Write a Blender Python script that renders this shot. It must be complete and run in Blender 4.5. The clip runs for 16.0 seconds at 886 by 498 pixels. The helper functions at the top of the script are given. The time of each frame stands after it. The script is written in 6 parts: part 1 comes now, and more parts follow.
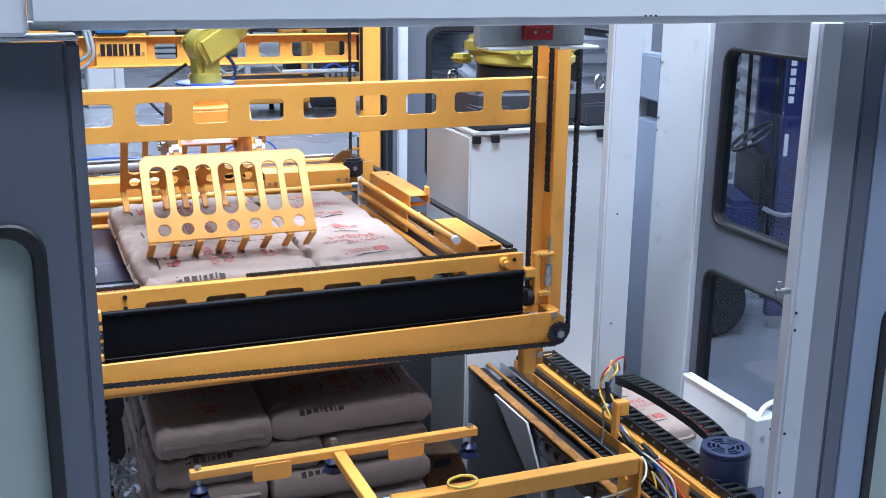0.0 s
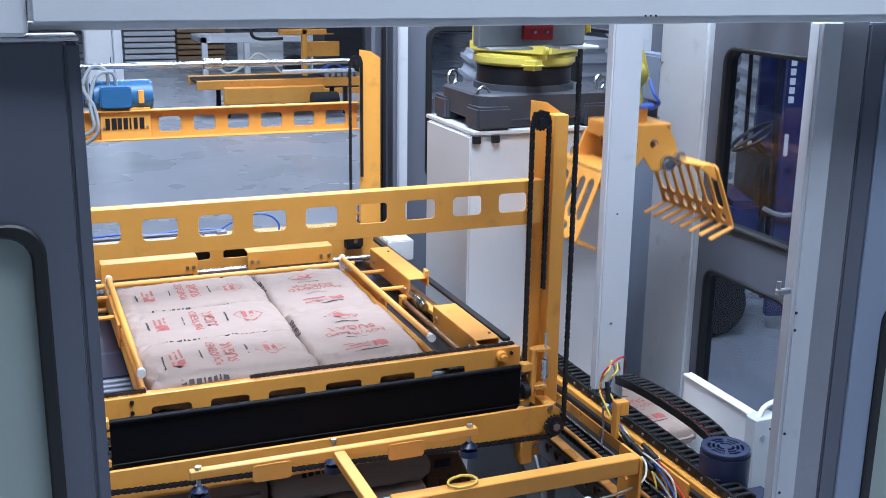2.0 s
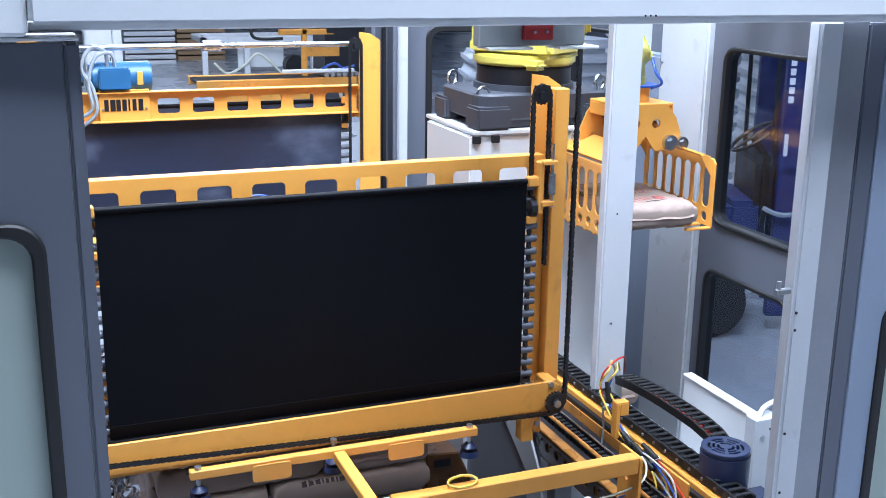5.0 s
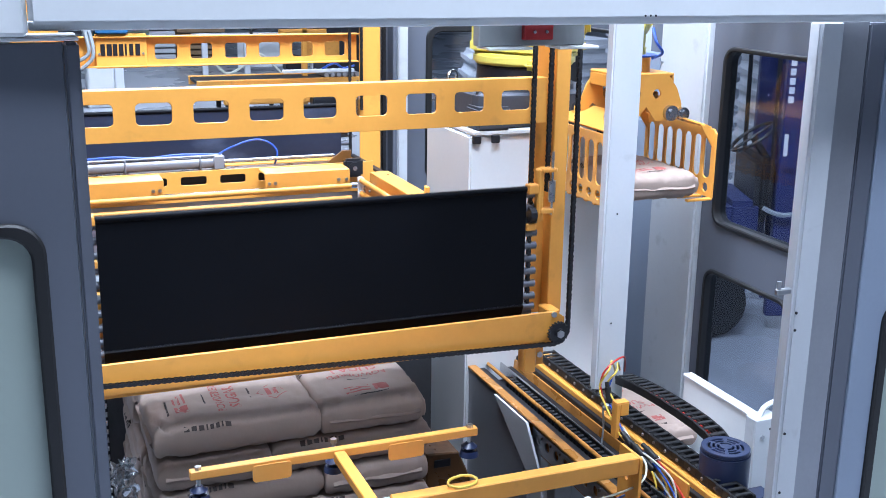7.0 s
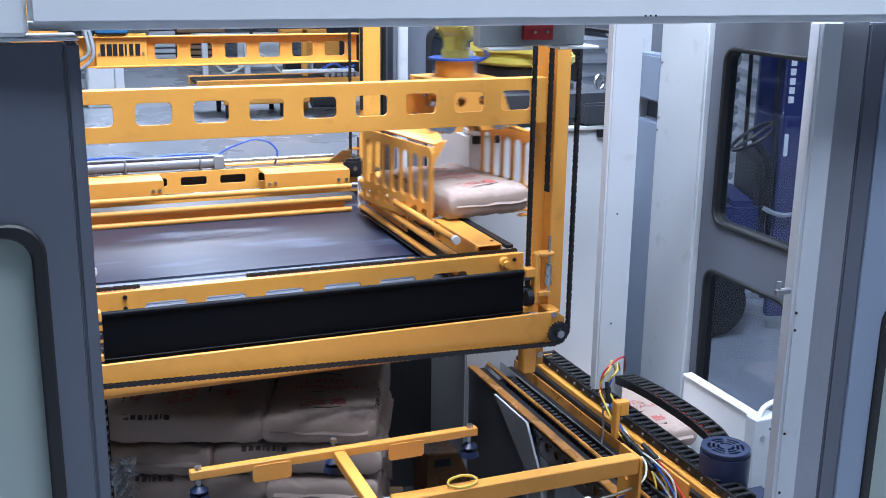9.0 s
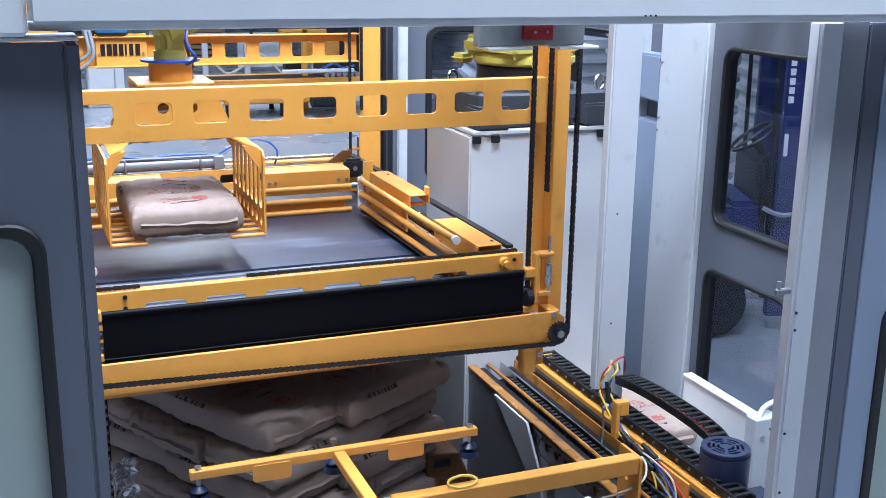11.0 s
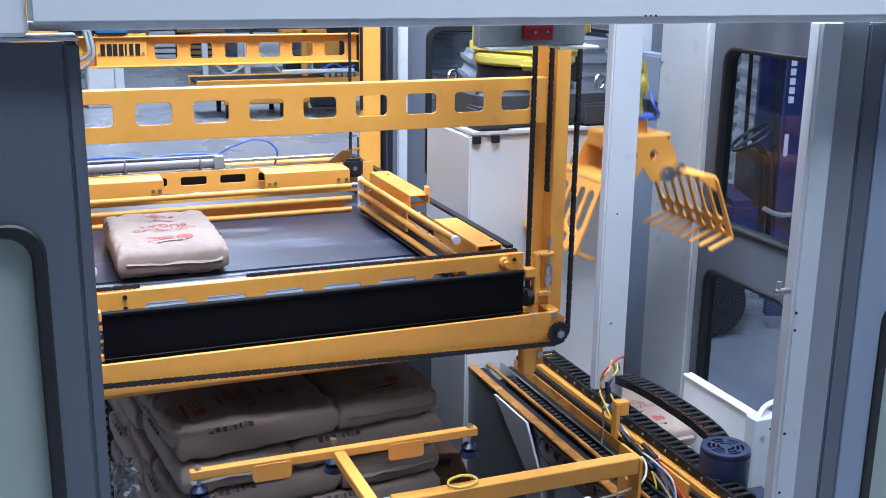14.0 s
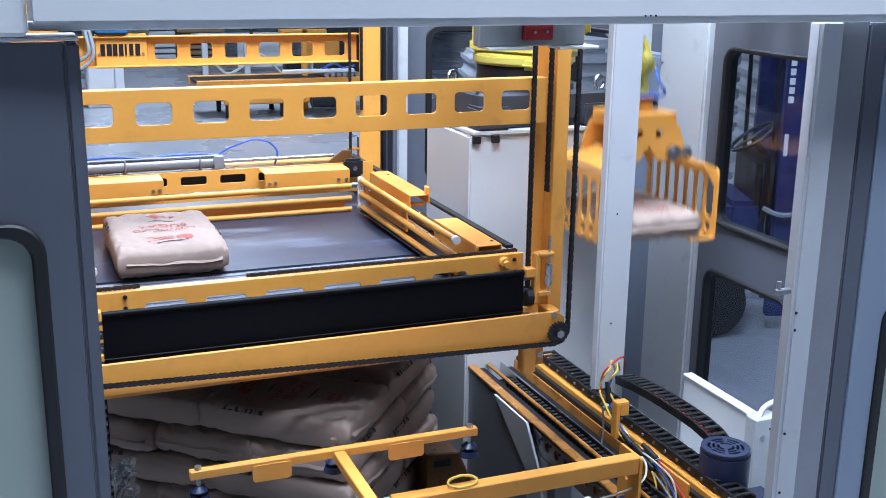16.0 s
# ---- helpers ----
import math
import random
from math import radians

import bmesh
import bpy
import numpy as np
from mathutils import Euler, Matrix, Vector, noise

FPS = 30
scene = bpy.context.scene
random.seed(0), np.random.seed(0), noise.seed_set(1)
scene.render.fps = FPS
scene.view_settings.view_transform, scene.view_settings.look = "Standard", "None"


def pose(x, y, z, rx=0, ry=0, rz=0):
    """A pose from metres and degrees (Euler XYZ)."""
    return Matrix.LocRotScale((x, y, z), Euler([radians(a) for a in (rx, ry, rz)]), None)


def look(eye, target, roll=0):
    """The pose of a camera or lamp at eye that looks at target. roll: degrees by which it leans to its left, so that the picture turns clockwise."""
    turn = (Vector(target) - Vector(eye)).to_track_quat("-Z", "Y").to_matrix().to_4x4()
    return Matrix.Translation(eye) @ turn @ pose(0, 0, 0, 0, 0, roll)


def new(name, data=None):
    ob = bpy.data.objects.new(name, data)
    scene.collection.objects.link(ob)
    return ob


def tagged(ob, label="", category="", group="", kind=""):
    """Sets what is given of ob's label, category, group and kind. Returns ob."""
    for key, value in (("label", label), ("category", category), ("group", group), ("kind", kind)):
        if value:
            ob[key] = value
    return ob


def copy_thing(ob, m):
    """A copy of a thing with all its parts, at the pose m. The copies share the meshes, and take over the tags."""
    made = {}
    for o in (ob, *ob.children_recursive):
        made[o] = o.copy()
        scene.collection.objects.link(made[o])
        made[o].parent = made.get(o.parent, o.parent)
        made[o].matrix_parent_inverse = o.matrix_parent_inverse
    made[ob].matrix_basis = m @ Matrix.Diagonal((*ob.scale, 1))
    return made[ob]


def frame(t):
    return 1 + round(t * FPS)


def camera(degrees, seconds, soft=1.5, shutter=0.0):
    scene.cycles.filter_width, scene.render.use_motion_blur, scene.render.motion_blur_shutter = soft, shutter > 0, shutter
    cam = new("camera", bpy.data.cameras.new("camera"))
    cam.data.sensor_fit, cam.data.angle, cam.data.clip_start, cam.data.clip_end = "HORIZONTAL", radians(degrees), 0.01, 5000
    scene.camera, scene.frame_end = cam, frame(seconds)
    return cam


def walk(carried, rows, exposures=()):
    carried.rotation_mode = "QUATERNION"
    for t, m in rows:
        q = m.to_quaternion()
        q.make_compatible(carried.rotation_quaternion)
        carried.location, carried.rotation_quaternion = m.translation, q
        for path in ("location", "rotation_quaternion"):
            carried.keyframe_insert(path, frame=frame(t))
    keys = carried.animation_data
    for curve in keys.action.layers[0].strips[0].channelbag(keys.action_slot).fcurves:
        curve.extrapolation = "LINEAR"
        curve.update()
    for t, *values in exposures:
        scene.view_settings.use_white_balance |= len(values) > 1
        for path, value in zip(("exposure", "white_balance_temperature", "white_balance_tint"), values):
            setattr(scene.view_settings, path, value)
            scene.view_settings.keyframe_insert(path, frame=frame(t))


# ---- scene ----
# Heights: the floor is z = 0; H is the height of the front top beam when the layer carriage is lowered.
H = 2.1
cam = camera(44.24, 16.0, soft=0.9, shutter=0.4)
EYE = (-1.863, -3.617, 2.92)
AIM = Vector((0.36083, 0.89524, -0.26144))
walk(cam, [(0.0, look(EYE, Vector(EYE) + AIM, 0.83)), (16.0, look(EYE, Vector(EYE) + AIM, 0.83))],
     exposures=((0.0, 0.10, 5420, 13), (1.2, 0.03, 5420, 13), (2.0, -0.10, 5420, 13), (2.5, -0.22, 5420, 13), (3.2, -0.18, 5420, 13), (4.0, 0.26, 5420, 13), (5.2, 0.50, 5420, 13), (6.5, 0.64, 5420, 13), (7.0, 0.48, 5420, 13), (7.5, 0.34, 5420, 13), (8.3, 0.18, 5420, 13), (9.0, 0.14, 5420, 13), (13.0, 0.13, 5420, 13), (14.0, 0.07, 5420, 13), (16.0, 0.08, 5420, 13)))

# ---------------------------------------------------------------- light
world = bpy.data.worlds.new("hall_light")
scene.world = world
world.use_nodes = True
world.node_tree.nodes["Background"].inputs[0].default_value = (0.62, 0.72, 0.9, 1)
world.node_tree.nodes["Background"].inputs[1].default_value = 0.25


def hall_lamp(x, y, z, size_x, size_y, watts, colour=(0.93, 0.97, 1.0)):
    d = bpy.data.lights.new("hall_lamp", "AREA")
    d.shape, d.size, d.size_y, d.energy, d.color = "RECTANGLE", size_x, size_y, watts, colour
    ob = new("hall_lamp", d)
    ob.matrix_basis = pose(x, y, z)
    return ob


hall_lamp(-1.4, -1.2, 7.2, 3.4, 0.9, 420)
hall_lamp(0.3, -2.6, 7.3, 3.4, 0.9, 350)
hall_lamp(0.35, 1.0, 5.6, 3.2, 0.8, 225)
hall_lamp(1.0, 8.0, 7.6, 1.2, 4.0, 240)
hall_lamp(6.5, 7.5, 7.6, 1.2, 4.0, 110)
hall_lamp(1.0, 16.0, 8.0, 2.0, 6.0, 820)


# ---------------------------------------------------------------- materials
def material(name, base, rough=0.5, metal=0.0, vary=0.12, scale=6.0, bump=0.05, grain=60.0, spots=0.0, spot_colour=(0.1, 0.08, 0.06),
             stretch=(1, 1, 1), coat=0.0, random=0.0, spot_scale=9.0):
    """Base colour broken up by clouds and fine grain, patches of wear or dirt, uneven gloss and fine relief."""
    m = bpy.data.materials.new(name)
    m.use_nodes = True
    nt = m.node_tree
    n, l = nt.nodes, nt.links
    b = n["Principled BSDF"]
    co = n.new("ShaderNodeTexCoord")
    mp = n.new("ShaderNodeMapping")
    mp.inputs["Scale"].default_value = stretch
    l.new(co.outputs["Object"], mp.inputs["Vector"])

    def noise_tex(sc, detail):
        t = n.new("ShaderNodeTexNoise")
        t.inputs["Scale"].default_value, t.inputs["Detail"].default_value = sc, detail
        l.new(mp.outputs["Vector"], t.inputs["Vector"])
        return t

    big, fine = noise_tex(scale, 4), noise_tex(grain, 3)
    mix = n.new("ShaderNodeMix")
    mix.data_type = "RGBA"
    mix.inputs["A"].default_value = (*[c * (1 - vary) for c in base], 1)
    mix.inputs["B"].default_value = (*[min(1, c * (1 + vary)) for c in base], 1)
    add = n.new("ShaderNodeMath")
    add.operation = "MULTIPLY_ADD"
    l.new(fine.outputs["Fac"], add.inputs[0])
    add.inputs[1].default_value = 0.4
    l.new(big.outputs["Fac"], add.inputs[2])
    sub = n.new("ShaderNodeMath")
    sub.operation = "SUBTRACT"
    sub.use_clamp = True
    l.new(add.outputs[0], sub.inputs[0])
    sub.inputs[1].default_value = 0.2
    l.new(sub.outputs[0], mix.inputs["Factor"])
    colour = mix.outputs["Result"]
    if spots > 0:
        st = noise_tex(spot_scale, 6)
        ramp = n.new("ShaderNodeValToRGB")
        ramp.color_ramp.elements[0].position = 0.62 - 0.2 * spots
        ramp.color_ramp.elements[1].position = 0.78
        l.new(st.outputs["Fac"], ramp.inputs["Fac"])
        m2 = n.new("ShaderNodeMix")
        m2.data_type = "RGBA"
        k = n.new("ShaderNodeMath")
        k.operation = "MULTIPLY"
        k.inputs[1].default_value = min(1.0, 0.35 + spots)
        l.new(ramp.outputs["Color"], k.inputs[0])
        l.new(k.outputs[0], m2.inputs["Factor"])
        l.new(colour, m2.inputs["A"])
        m2.inputs["B"].default_value = (*spot_colour, 1)
        colour = m2.outputs["Result"]
    if random > 0:
        info = n.new("ShaderNodeObjectInfo")
        hsv = n.new("ShaderNodeHueSaturation")
        r = n.new("ShaderNodeMapRange")
        r.inputs["To Min"].default_value, r.inputs["To Max"].default_value = 1 - random, 1 + random
        l.new(info.outputs["Random"], r.inputs["Value"])
        l.new(r.outputs["Result"], hsv.inputs["Value"])
        l.new(colour, hsv.inputs["Color"])
        colour = hsv.outputs["Color"]
    l.new(colour, b.inputs["Base Color"])
    rr = n.new("ShaderNodeMapRange")
    rr.inputs["To Min"].default_value, rr.inputs["To Max"].default_value = max(0.03, rough - 0.1), min(1, rough + 0.1)
    l.new(big.outputs["Fac"], rr.inputs["Value"])
    l.new(rr.outputs["Result"], b.inputs["Roughness"])
    b.inputs["Metallic"].default_value = metal
    b.inputs["Coat Weight"].default_value = coat
    if bump > 0:
        bp = n.new("ShaderNodeBump")
        bp.inputs["Strength"].default_value, bp.inputs["Distance"].default_value = bump, 0.01
        l.new(fine.outputs["Fac"], bp.inputs["Height"])
        l.new(bp.outputs["Normal"], b.inputs["Normal"])
    return m


ORANGE = material("machine_orange_paint", (0.80, 0.37, 0.06), 0.40, vary=0.08, spots=0.12, spot_colour=(0.4, 0.2, 0.05), bump=0.03)
ROBOT = material("robot_yellow_paint", (0.62, 0.535, 0.10), 0.38, vary=0.07, bump=0.02, coat=0.2)
GREY = material("dark_grey_panel_paint", (0.122, 0.133, 0.163), 0.45, vary=0.07, scale=2.5, bump=0.03)
LIGHT = material("light_grey_frame_paint", (0.56, 0.58, 0.605), 0.42, vary=0.06, scale=3, bump=0.03, spots=0.05, spot_colour=(0.25, 0.25, 0.25))
PALE = material("pale_cabinet_paint", (0.76, 0.78, 0.79), 0.4, vary=0.05, scale=3, bump=0.02)
BLACK = material("black_rubber_sheet", (0.0035, 0.004, 0.006), 0.5, vary=0.3, scale=3, bump=0.02)
# bluish base and patches: scuffs, plus the belt's reflections put into the colour
BELT = material("scuffed_black_belt_with_sheen", (0.020, 0.026, 0.050), 0.40, vary=0.4, scale=3, bump=0.02, spots=0.36, spot_colour=(0.19, 0.22, 0.31),
                stretch=(0.6, 2.2, 1), spot_scale=3.0)
BLACK.node_tree.nodes["Principled BSDF"].inputs["Specular IOR Level"].default_value = 0.12
RUBBER = material("black_rubber_trim", (0.012, 0.012, 0.013), 0.5, vary=0.2)
STEEL = material("bright_steel", (0.55, 0.56, 0.58), 0.25, 1.0, vary=0.1, bump=0.02)
ZINC = material("zinc_plated_steel", (0.45, 0.46, 0.48), 0.38, 1.0, vary=0.15)
ROLL = material("dull_grey_roller_steel", (0.16, 0.17, 0.20), 0.5, 0.5, vary=0.25)
# dark brown with oil spots; on the wrapper cover it stands for shade
OILY_SHADED = material("oil_stained_shaded_orange", (0.16, 0.07, 0.018), 0.3, vary=0.5, scale=9, spots=0.5, spot_colour=(0.02, 0.015, 0.012), spot_scale=14)
# orange dimmed midway between its lit and brown stretches, dark wear spots over it
RAILPAINT = material("worn_shaded_rail_paint", (0.40, 0.175, 0.035), 0.28, vary=0.35, scale=5, spots=0.35, spot_colour=(0.07, 0.035, 0.015), spot_scale=7)
ALU = material("dull_aluminium", (0.34, 0.35, 0.38), 0.45, 0.5, vary=0.1)
CHAIN = material("oiled_chain_steel", (0.055, 0.055, 0.06), 0.4, 0.85, vary=0.3)
DARK = material("dark_steel", (0.03, 0.03, 0.035), 0.45, 0.6, vary=0.3)
CAST = material("charcoal_cast_iron", (0.065, 0.07, 0.085), 0.5, 0.1, vary=0.15, bump=0.08)
PAPER = material("kraft_paper_sack", (0.335, 0.255, 0.21), 0.75, vary=0.10, scale=5, bump=0.25, grain=14, random=0.10, spots=0.06,
                 spot_colour=(0.30, 0.22, 0.17))
PRINT_RED = material("red_sack_print", (0.37, 0.10, 0.085), 0.75, vary=0.25, grain=90)
PRINT_BLACK = material("black_sack_print", (0.05, 0.035, 0.03), 0.75, vary=0.3, grain=90)
FLOOR = material("sealed_concrete", (0.34, 0.36, 0.40), 0.28, vary=0.14, scale=0.7, bump=0.04, spots=0.2, spot_colour=(0.22, 0.23, 0.25), spot_scale=1.3)
BLUE = material("blue_motor_paint", (0.03, 0.12, 0.26), 0.4, vary=0.15)
NAVY = material("navy_motor_paint", (0.018, 0.028, 0.075), 0.35, vary=0.2)
FORK = material("dark_blue_forklift_paint", (0.02, 0.028, 0.12), 0.4, vary=0.2)
TIN = material("white_sheet_wall", (0.36, 0.38, 0.41), 0.5, vary=0.06, scale=1.5)
WOOD = material("pallet_wood", (0.30, 0.20, 0.11), 0.8, vary=0.25, scale=4, stretch=(1, 8, 8), bump=0.2)
REDP = material("red_switch_plastic", (0.30, 0.012, 0.015), 0.35, vary=0.1)
CARTON = material("brown_cardboard", (0.36, 0.22, 0.11), 0.8, vary=0.1)
WHITE = material("white_print", (0.8, 0.8, 0.8), 0.5, vary=0.05)
FILM = material("clear_stretch_film", (0.75, 0.78, 0.82), 0.2, vary=0.05)
FILM.node_tree.nodes["Principled BSDF"].inputs["Transmission Weight"].default_value = 0.85
COLOURS = {}
for cname, rgb in (("red", (0.5, 0.03, 0.02)), ("yellow", (0.75, 0.55, 0.08)), ("blue", (0.04, 0.10, 0.45)), ("grey", (0.3, 0.33, 0.35)),
                   ("black", (0.015, 0.015, 0.015)), ("pale", (0.6, 0.6, 0.5))):
    COLOURS[cname] = material(cname + "_cable_jacket", rgb, 0.4, vary=0.1)


def clear(name, tint, rough, mixed):
    """A pane: glass with a slight tint; mixed is the share of gloss."""
    m = bpy.data.materials.new(name)
    m.use_nodes = True
    n, l = m.node_tree.nodes, m.node_tree.links
    n.remove(n["Principled BSDF"])
    gl, tr, mx, fr = (n.new(k) for k in ("ShaderNodeBsdfGlossy", "ShaderNodeBsdfTransparent", "ShaderNodeMixShader", "ShaderNodeValue"))
    gl.inputs["Roughness"].default_value = rough
    tr.inputs["Color"].default_value = (*tint, 1)
    fr.outputs[0].default_value = mixed
    l.new(fr.outputs[0], mx.inputs[0])
    l.new(tr.outputs[0], mx.inputs[1])
    l.new(gl.outputs[0], mx.inputs[2])
    l.new(mx.outputs[0], n["Material Output"].inputs["Surface"])
    return m


def glowing(name, rgb, strength):
    m = bpy.data.materials.new(name)
    m.use_nodes = True
    b = m.node_tree.nodes["Principled BSDF"]
    b.inputs["Emission Color"].default_value = (*rgb, 1)
    b.inputs["Emission Strength"].default_value = strength
    return m


GLOW = glowing("lamp_diffuser", (0.90, 0.95, 1.0), 6.0)
PANE = clear("polycarbonate_pane", (0.70, 0.73, 0.78), 0.05, 0.06)
HAZY = material("hazy_green_pane", (0.36, 0.42, 0.375), 0.25, vary=0.04, scale=1.5, bump=0.0)


# ---------------------------------------------------------------- mesh helpers
def part(name, bm, mat, parent=None, label="", m=None, smooth=None):
    """Links a bmesh as one mesh object under a thing or a part (or as a thing of its own)."""
    me = bpy.data.meshes.new(name)
    bmesh.ops.recalc_face_normals(bm, faces=bm.faces)
    bm.to_mesh(me)
    bm.free()
    me.materials.append(mat)
    if smooth is not None:
        me.shade_smooth()
        me.set_sharp_from_angle(angle=radians(smooth))
    ob = new(name, me)
    if parent is not None:
        ob.parent = parent
    if m is not None:
        ob.matrix_basis = m
    if label:
        tagged(ob, label)
    return ob


def share(name, mesh, parent, m, label=""):
    ob = new(name, mesh)
    ob.parent = parent
    ob.matrix_basis = m
    if label:
        tagged(ob, label)
    return ob


def empty(name, m=None, **tags):
    ob = new(name)
    ob.empty_display_size = 0.1
    if m is not None:
        ob.matrix_basis = m
    return tagged(ob, **tags)


def join(*bms):
    out = bmesh.new()
    for b in bms:
        me = bpy.data.meshes.new("tmp")
        b.to_mesh(me)
        b.free()
        out.from_mesh(me)
        bpy.data.meshes.remove(me)
    return out


def box(x0, x1, y0, y1, z0, z1, bevel=0.004, seg=1):
    bm = bmesh.new()
    bmesh.ops.create_cube(bm, size=1, matrix=Matrix.Translation(((x0 + x1) / 2, (y0 + y1) / 2, (z0 + z1) / 2)) @ Matrix.Diagonal(
        (abs(x1 - x0), abs(y1 - y0), abs(z1 - z0), 1)))
    if bevel > 0:
        bmesh.ops.bevel(bm, geom=bm.edges[:], offset=min(bevel, 0.45 * min(abs(x1 - x0), abs(y1 - y0), abs(z1 - z0))), segments=seg, affect="EDGES")
    return bm


def rod(a, b, r, sides=12, r2=None, bevel=0.0):
    """A round bar from a to b."""
    a, b = Vector(a), Vector(b)
    bm = bmesh.new()
    m = Matrix.Translation((a + b) / 2) @ (b - a).to_track_quat("Z", "Y").to_matrix().to_4x4()
    bmesh.ops.create_cone(bm, cap_ends=True, segments=sides, radius1=r, radius2=r if r2 is None else r2, depth=(b - a).length, matrix=m)
    if bevel > 0:
        caps = [e for f in bm.faces if len(f.verts) == sides for e in f.edges]
        bmesh.ops.bevel(bm, geom=list(set(caps)), offset=bevel, segments=2, affect="EDGES")
    return bm


def rect(x0, x1, y0, y1, r=0.0, seg=4):
    """A rectangle's outline with rounded corners."""
    if r <= 0:
        return [(x0, y0), (x1, y0), (x1, y1), (x0, y1)]
    out = []
    for cx, cy, a in ((x1 - r, y0 + r, -90), (x1 - r, y1 - r, 0), (x0 + r, y1 - r, 90), (x0 + r, y0 + r, 180)):
        for k in range(seg + 1):
            t = radians(a + 90 * k / seg)
            out.append((cx + r * math.cos(t), cy + r * math.sin(t)))
    return out


def ring(cx, cy, r, n=14):
    return [(cx + r * math.cos(2 * math.pi * k / n), cy + r * math.sin(2 * math.pi * k / n)) for k in range(n)]


def plate(outline, holes=(), thick=0.01, bevel=0.001, m=None):
    """A plate in x, y with holes, thick along z about 0; m turns it into place."""
    cu = bpy.data.curves.new("tmp", "CURVE")
    cu.dimensions, cu.fill_mode, cu.extrude, cu.bevel_depth, cu.bevel_resolution = "2D", "BOTH", thick / 2 - bevel, bevel, 0
    cu.offset = -bevel
    for pts in (outline, *holes):
        sp = cu.splines.new("POLY")
        sp.points.add(len(pts) - 1)
        for p, q in zip(sp.points, pts):
            p.co = (q[0], q[1], 0, 1)
        sp.use_cyclic_u = True
    ob = bpy.data.objects.new("tmp", cu)
    scene.collection.objects.link(ob)
    me = bpy.data.meshes.new_from_object(ob.evaluated_get(bpy.context.evaluated_depsgraph_get()))
    bpy.data.objects.remove(ob)
    bpy.data.curves.remove(cu)
    bm = bmesh.new()
    bm.from_mesh(me)
    bpy.data.meshes.remove(me)
    bmesh.ops.remove_doubles(bm, verts=bm.verts[:], dist=1e-5)
    for f in bm.faces:
        f.smooth = False
    if m is not None:
        bmesh.ops.transform(bm, matrix=m, verts=bm.verts[:])
    return bm


XZ = Matrix(((1, 0, 0, 0), (0, 0, 1, 0), (0, 1, 0, 0), (0, 0, 0, 1)))     # plate x, y -> world x, z; thick along y
YZ = Matrix(((0, 0, 1, 0), (1, 0, 0, 0), (0, 1, 0, 0), (0, 0, 0, 1)))     # plate x, y -> world y, z; thick along x


def tube(points, r, sides=6, steps=6):
    """A bent cable or pipe through the points."""
    pts = [Vector(p) for p in points]
    fine = []
    for i in range(len(pts) - 1):
        p0, p1, p2, p3 = pts[max(i - 1, 0)], pts[i], pts[i + 1], pts[min(i + 2, len(pts) - 1)]
        for k in range(steps):
            t = k / steps
            fine.append(0.5 * (2 * p1 + (p2 - p0) * t + (2 * p0 - 5 * p1 + 4 * p2 - p3) * t * t + (3 * p1 - p0 - 3 * p2 + p3) * t ** 3))
    fine.append(pts[-1])
    bm = bmesh.new()
    rows = []
    up = Vector((0.123, 0.31, 0.94)).normalized()
    for i, p in enumerate(fine):
        d = (fine[min(i + 1, len(fine) - 1)] - fine[max(i - 1, 0)]).normalized()
        u = d.cross(up).normalized()
        v = d.cross(u)
        rows.append([bm.verts.new(p + r * (math.cos(2 * math.pi * k / sides) * u + math.sin(2 * math.pi * k / sides) * v)) for k in range(sides)])
    for a, b in zip(rows, rows[1:]):
        for k in range(sides):
            bm.faces.new((a[k], a[(k + 1) % sides], b[(k + 1) % sides], b[k]))
    bm.faces.new(rows[0])
    bm.faces.new(rows[-1])
    return bm


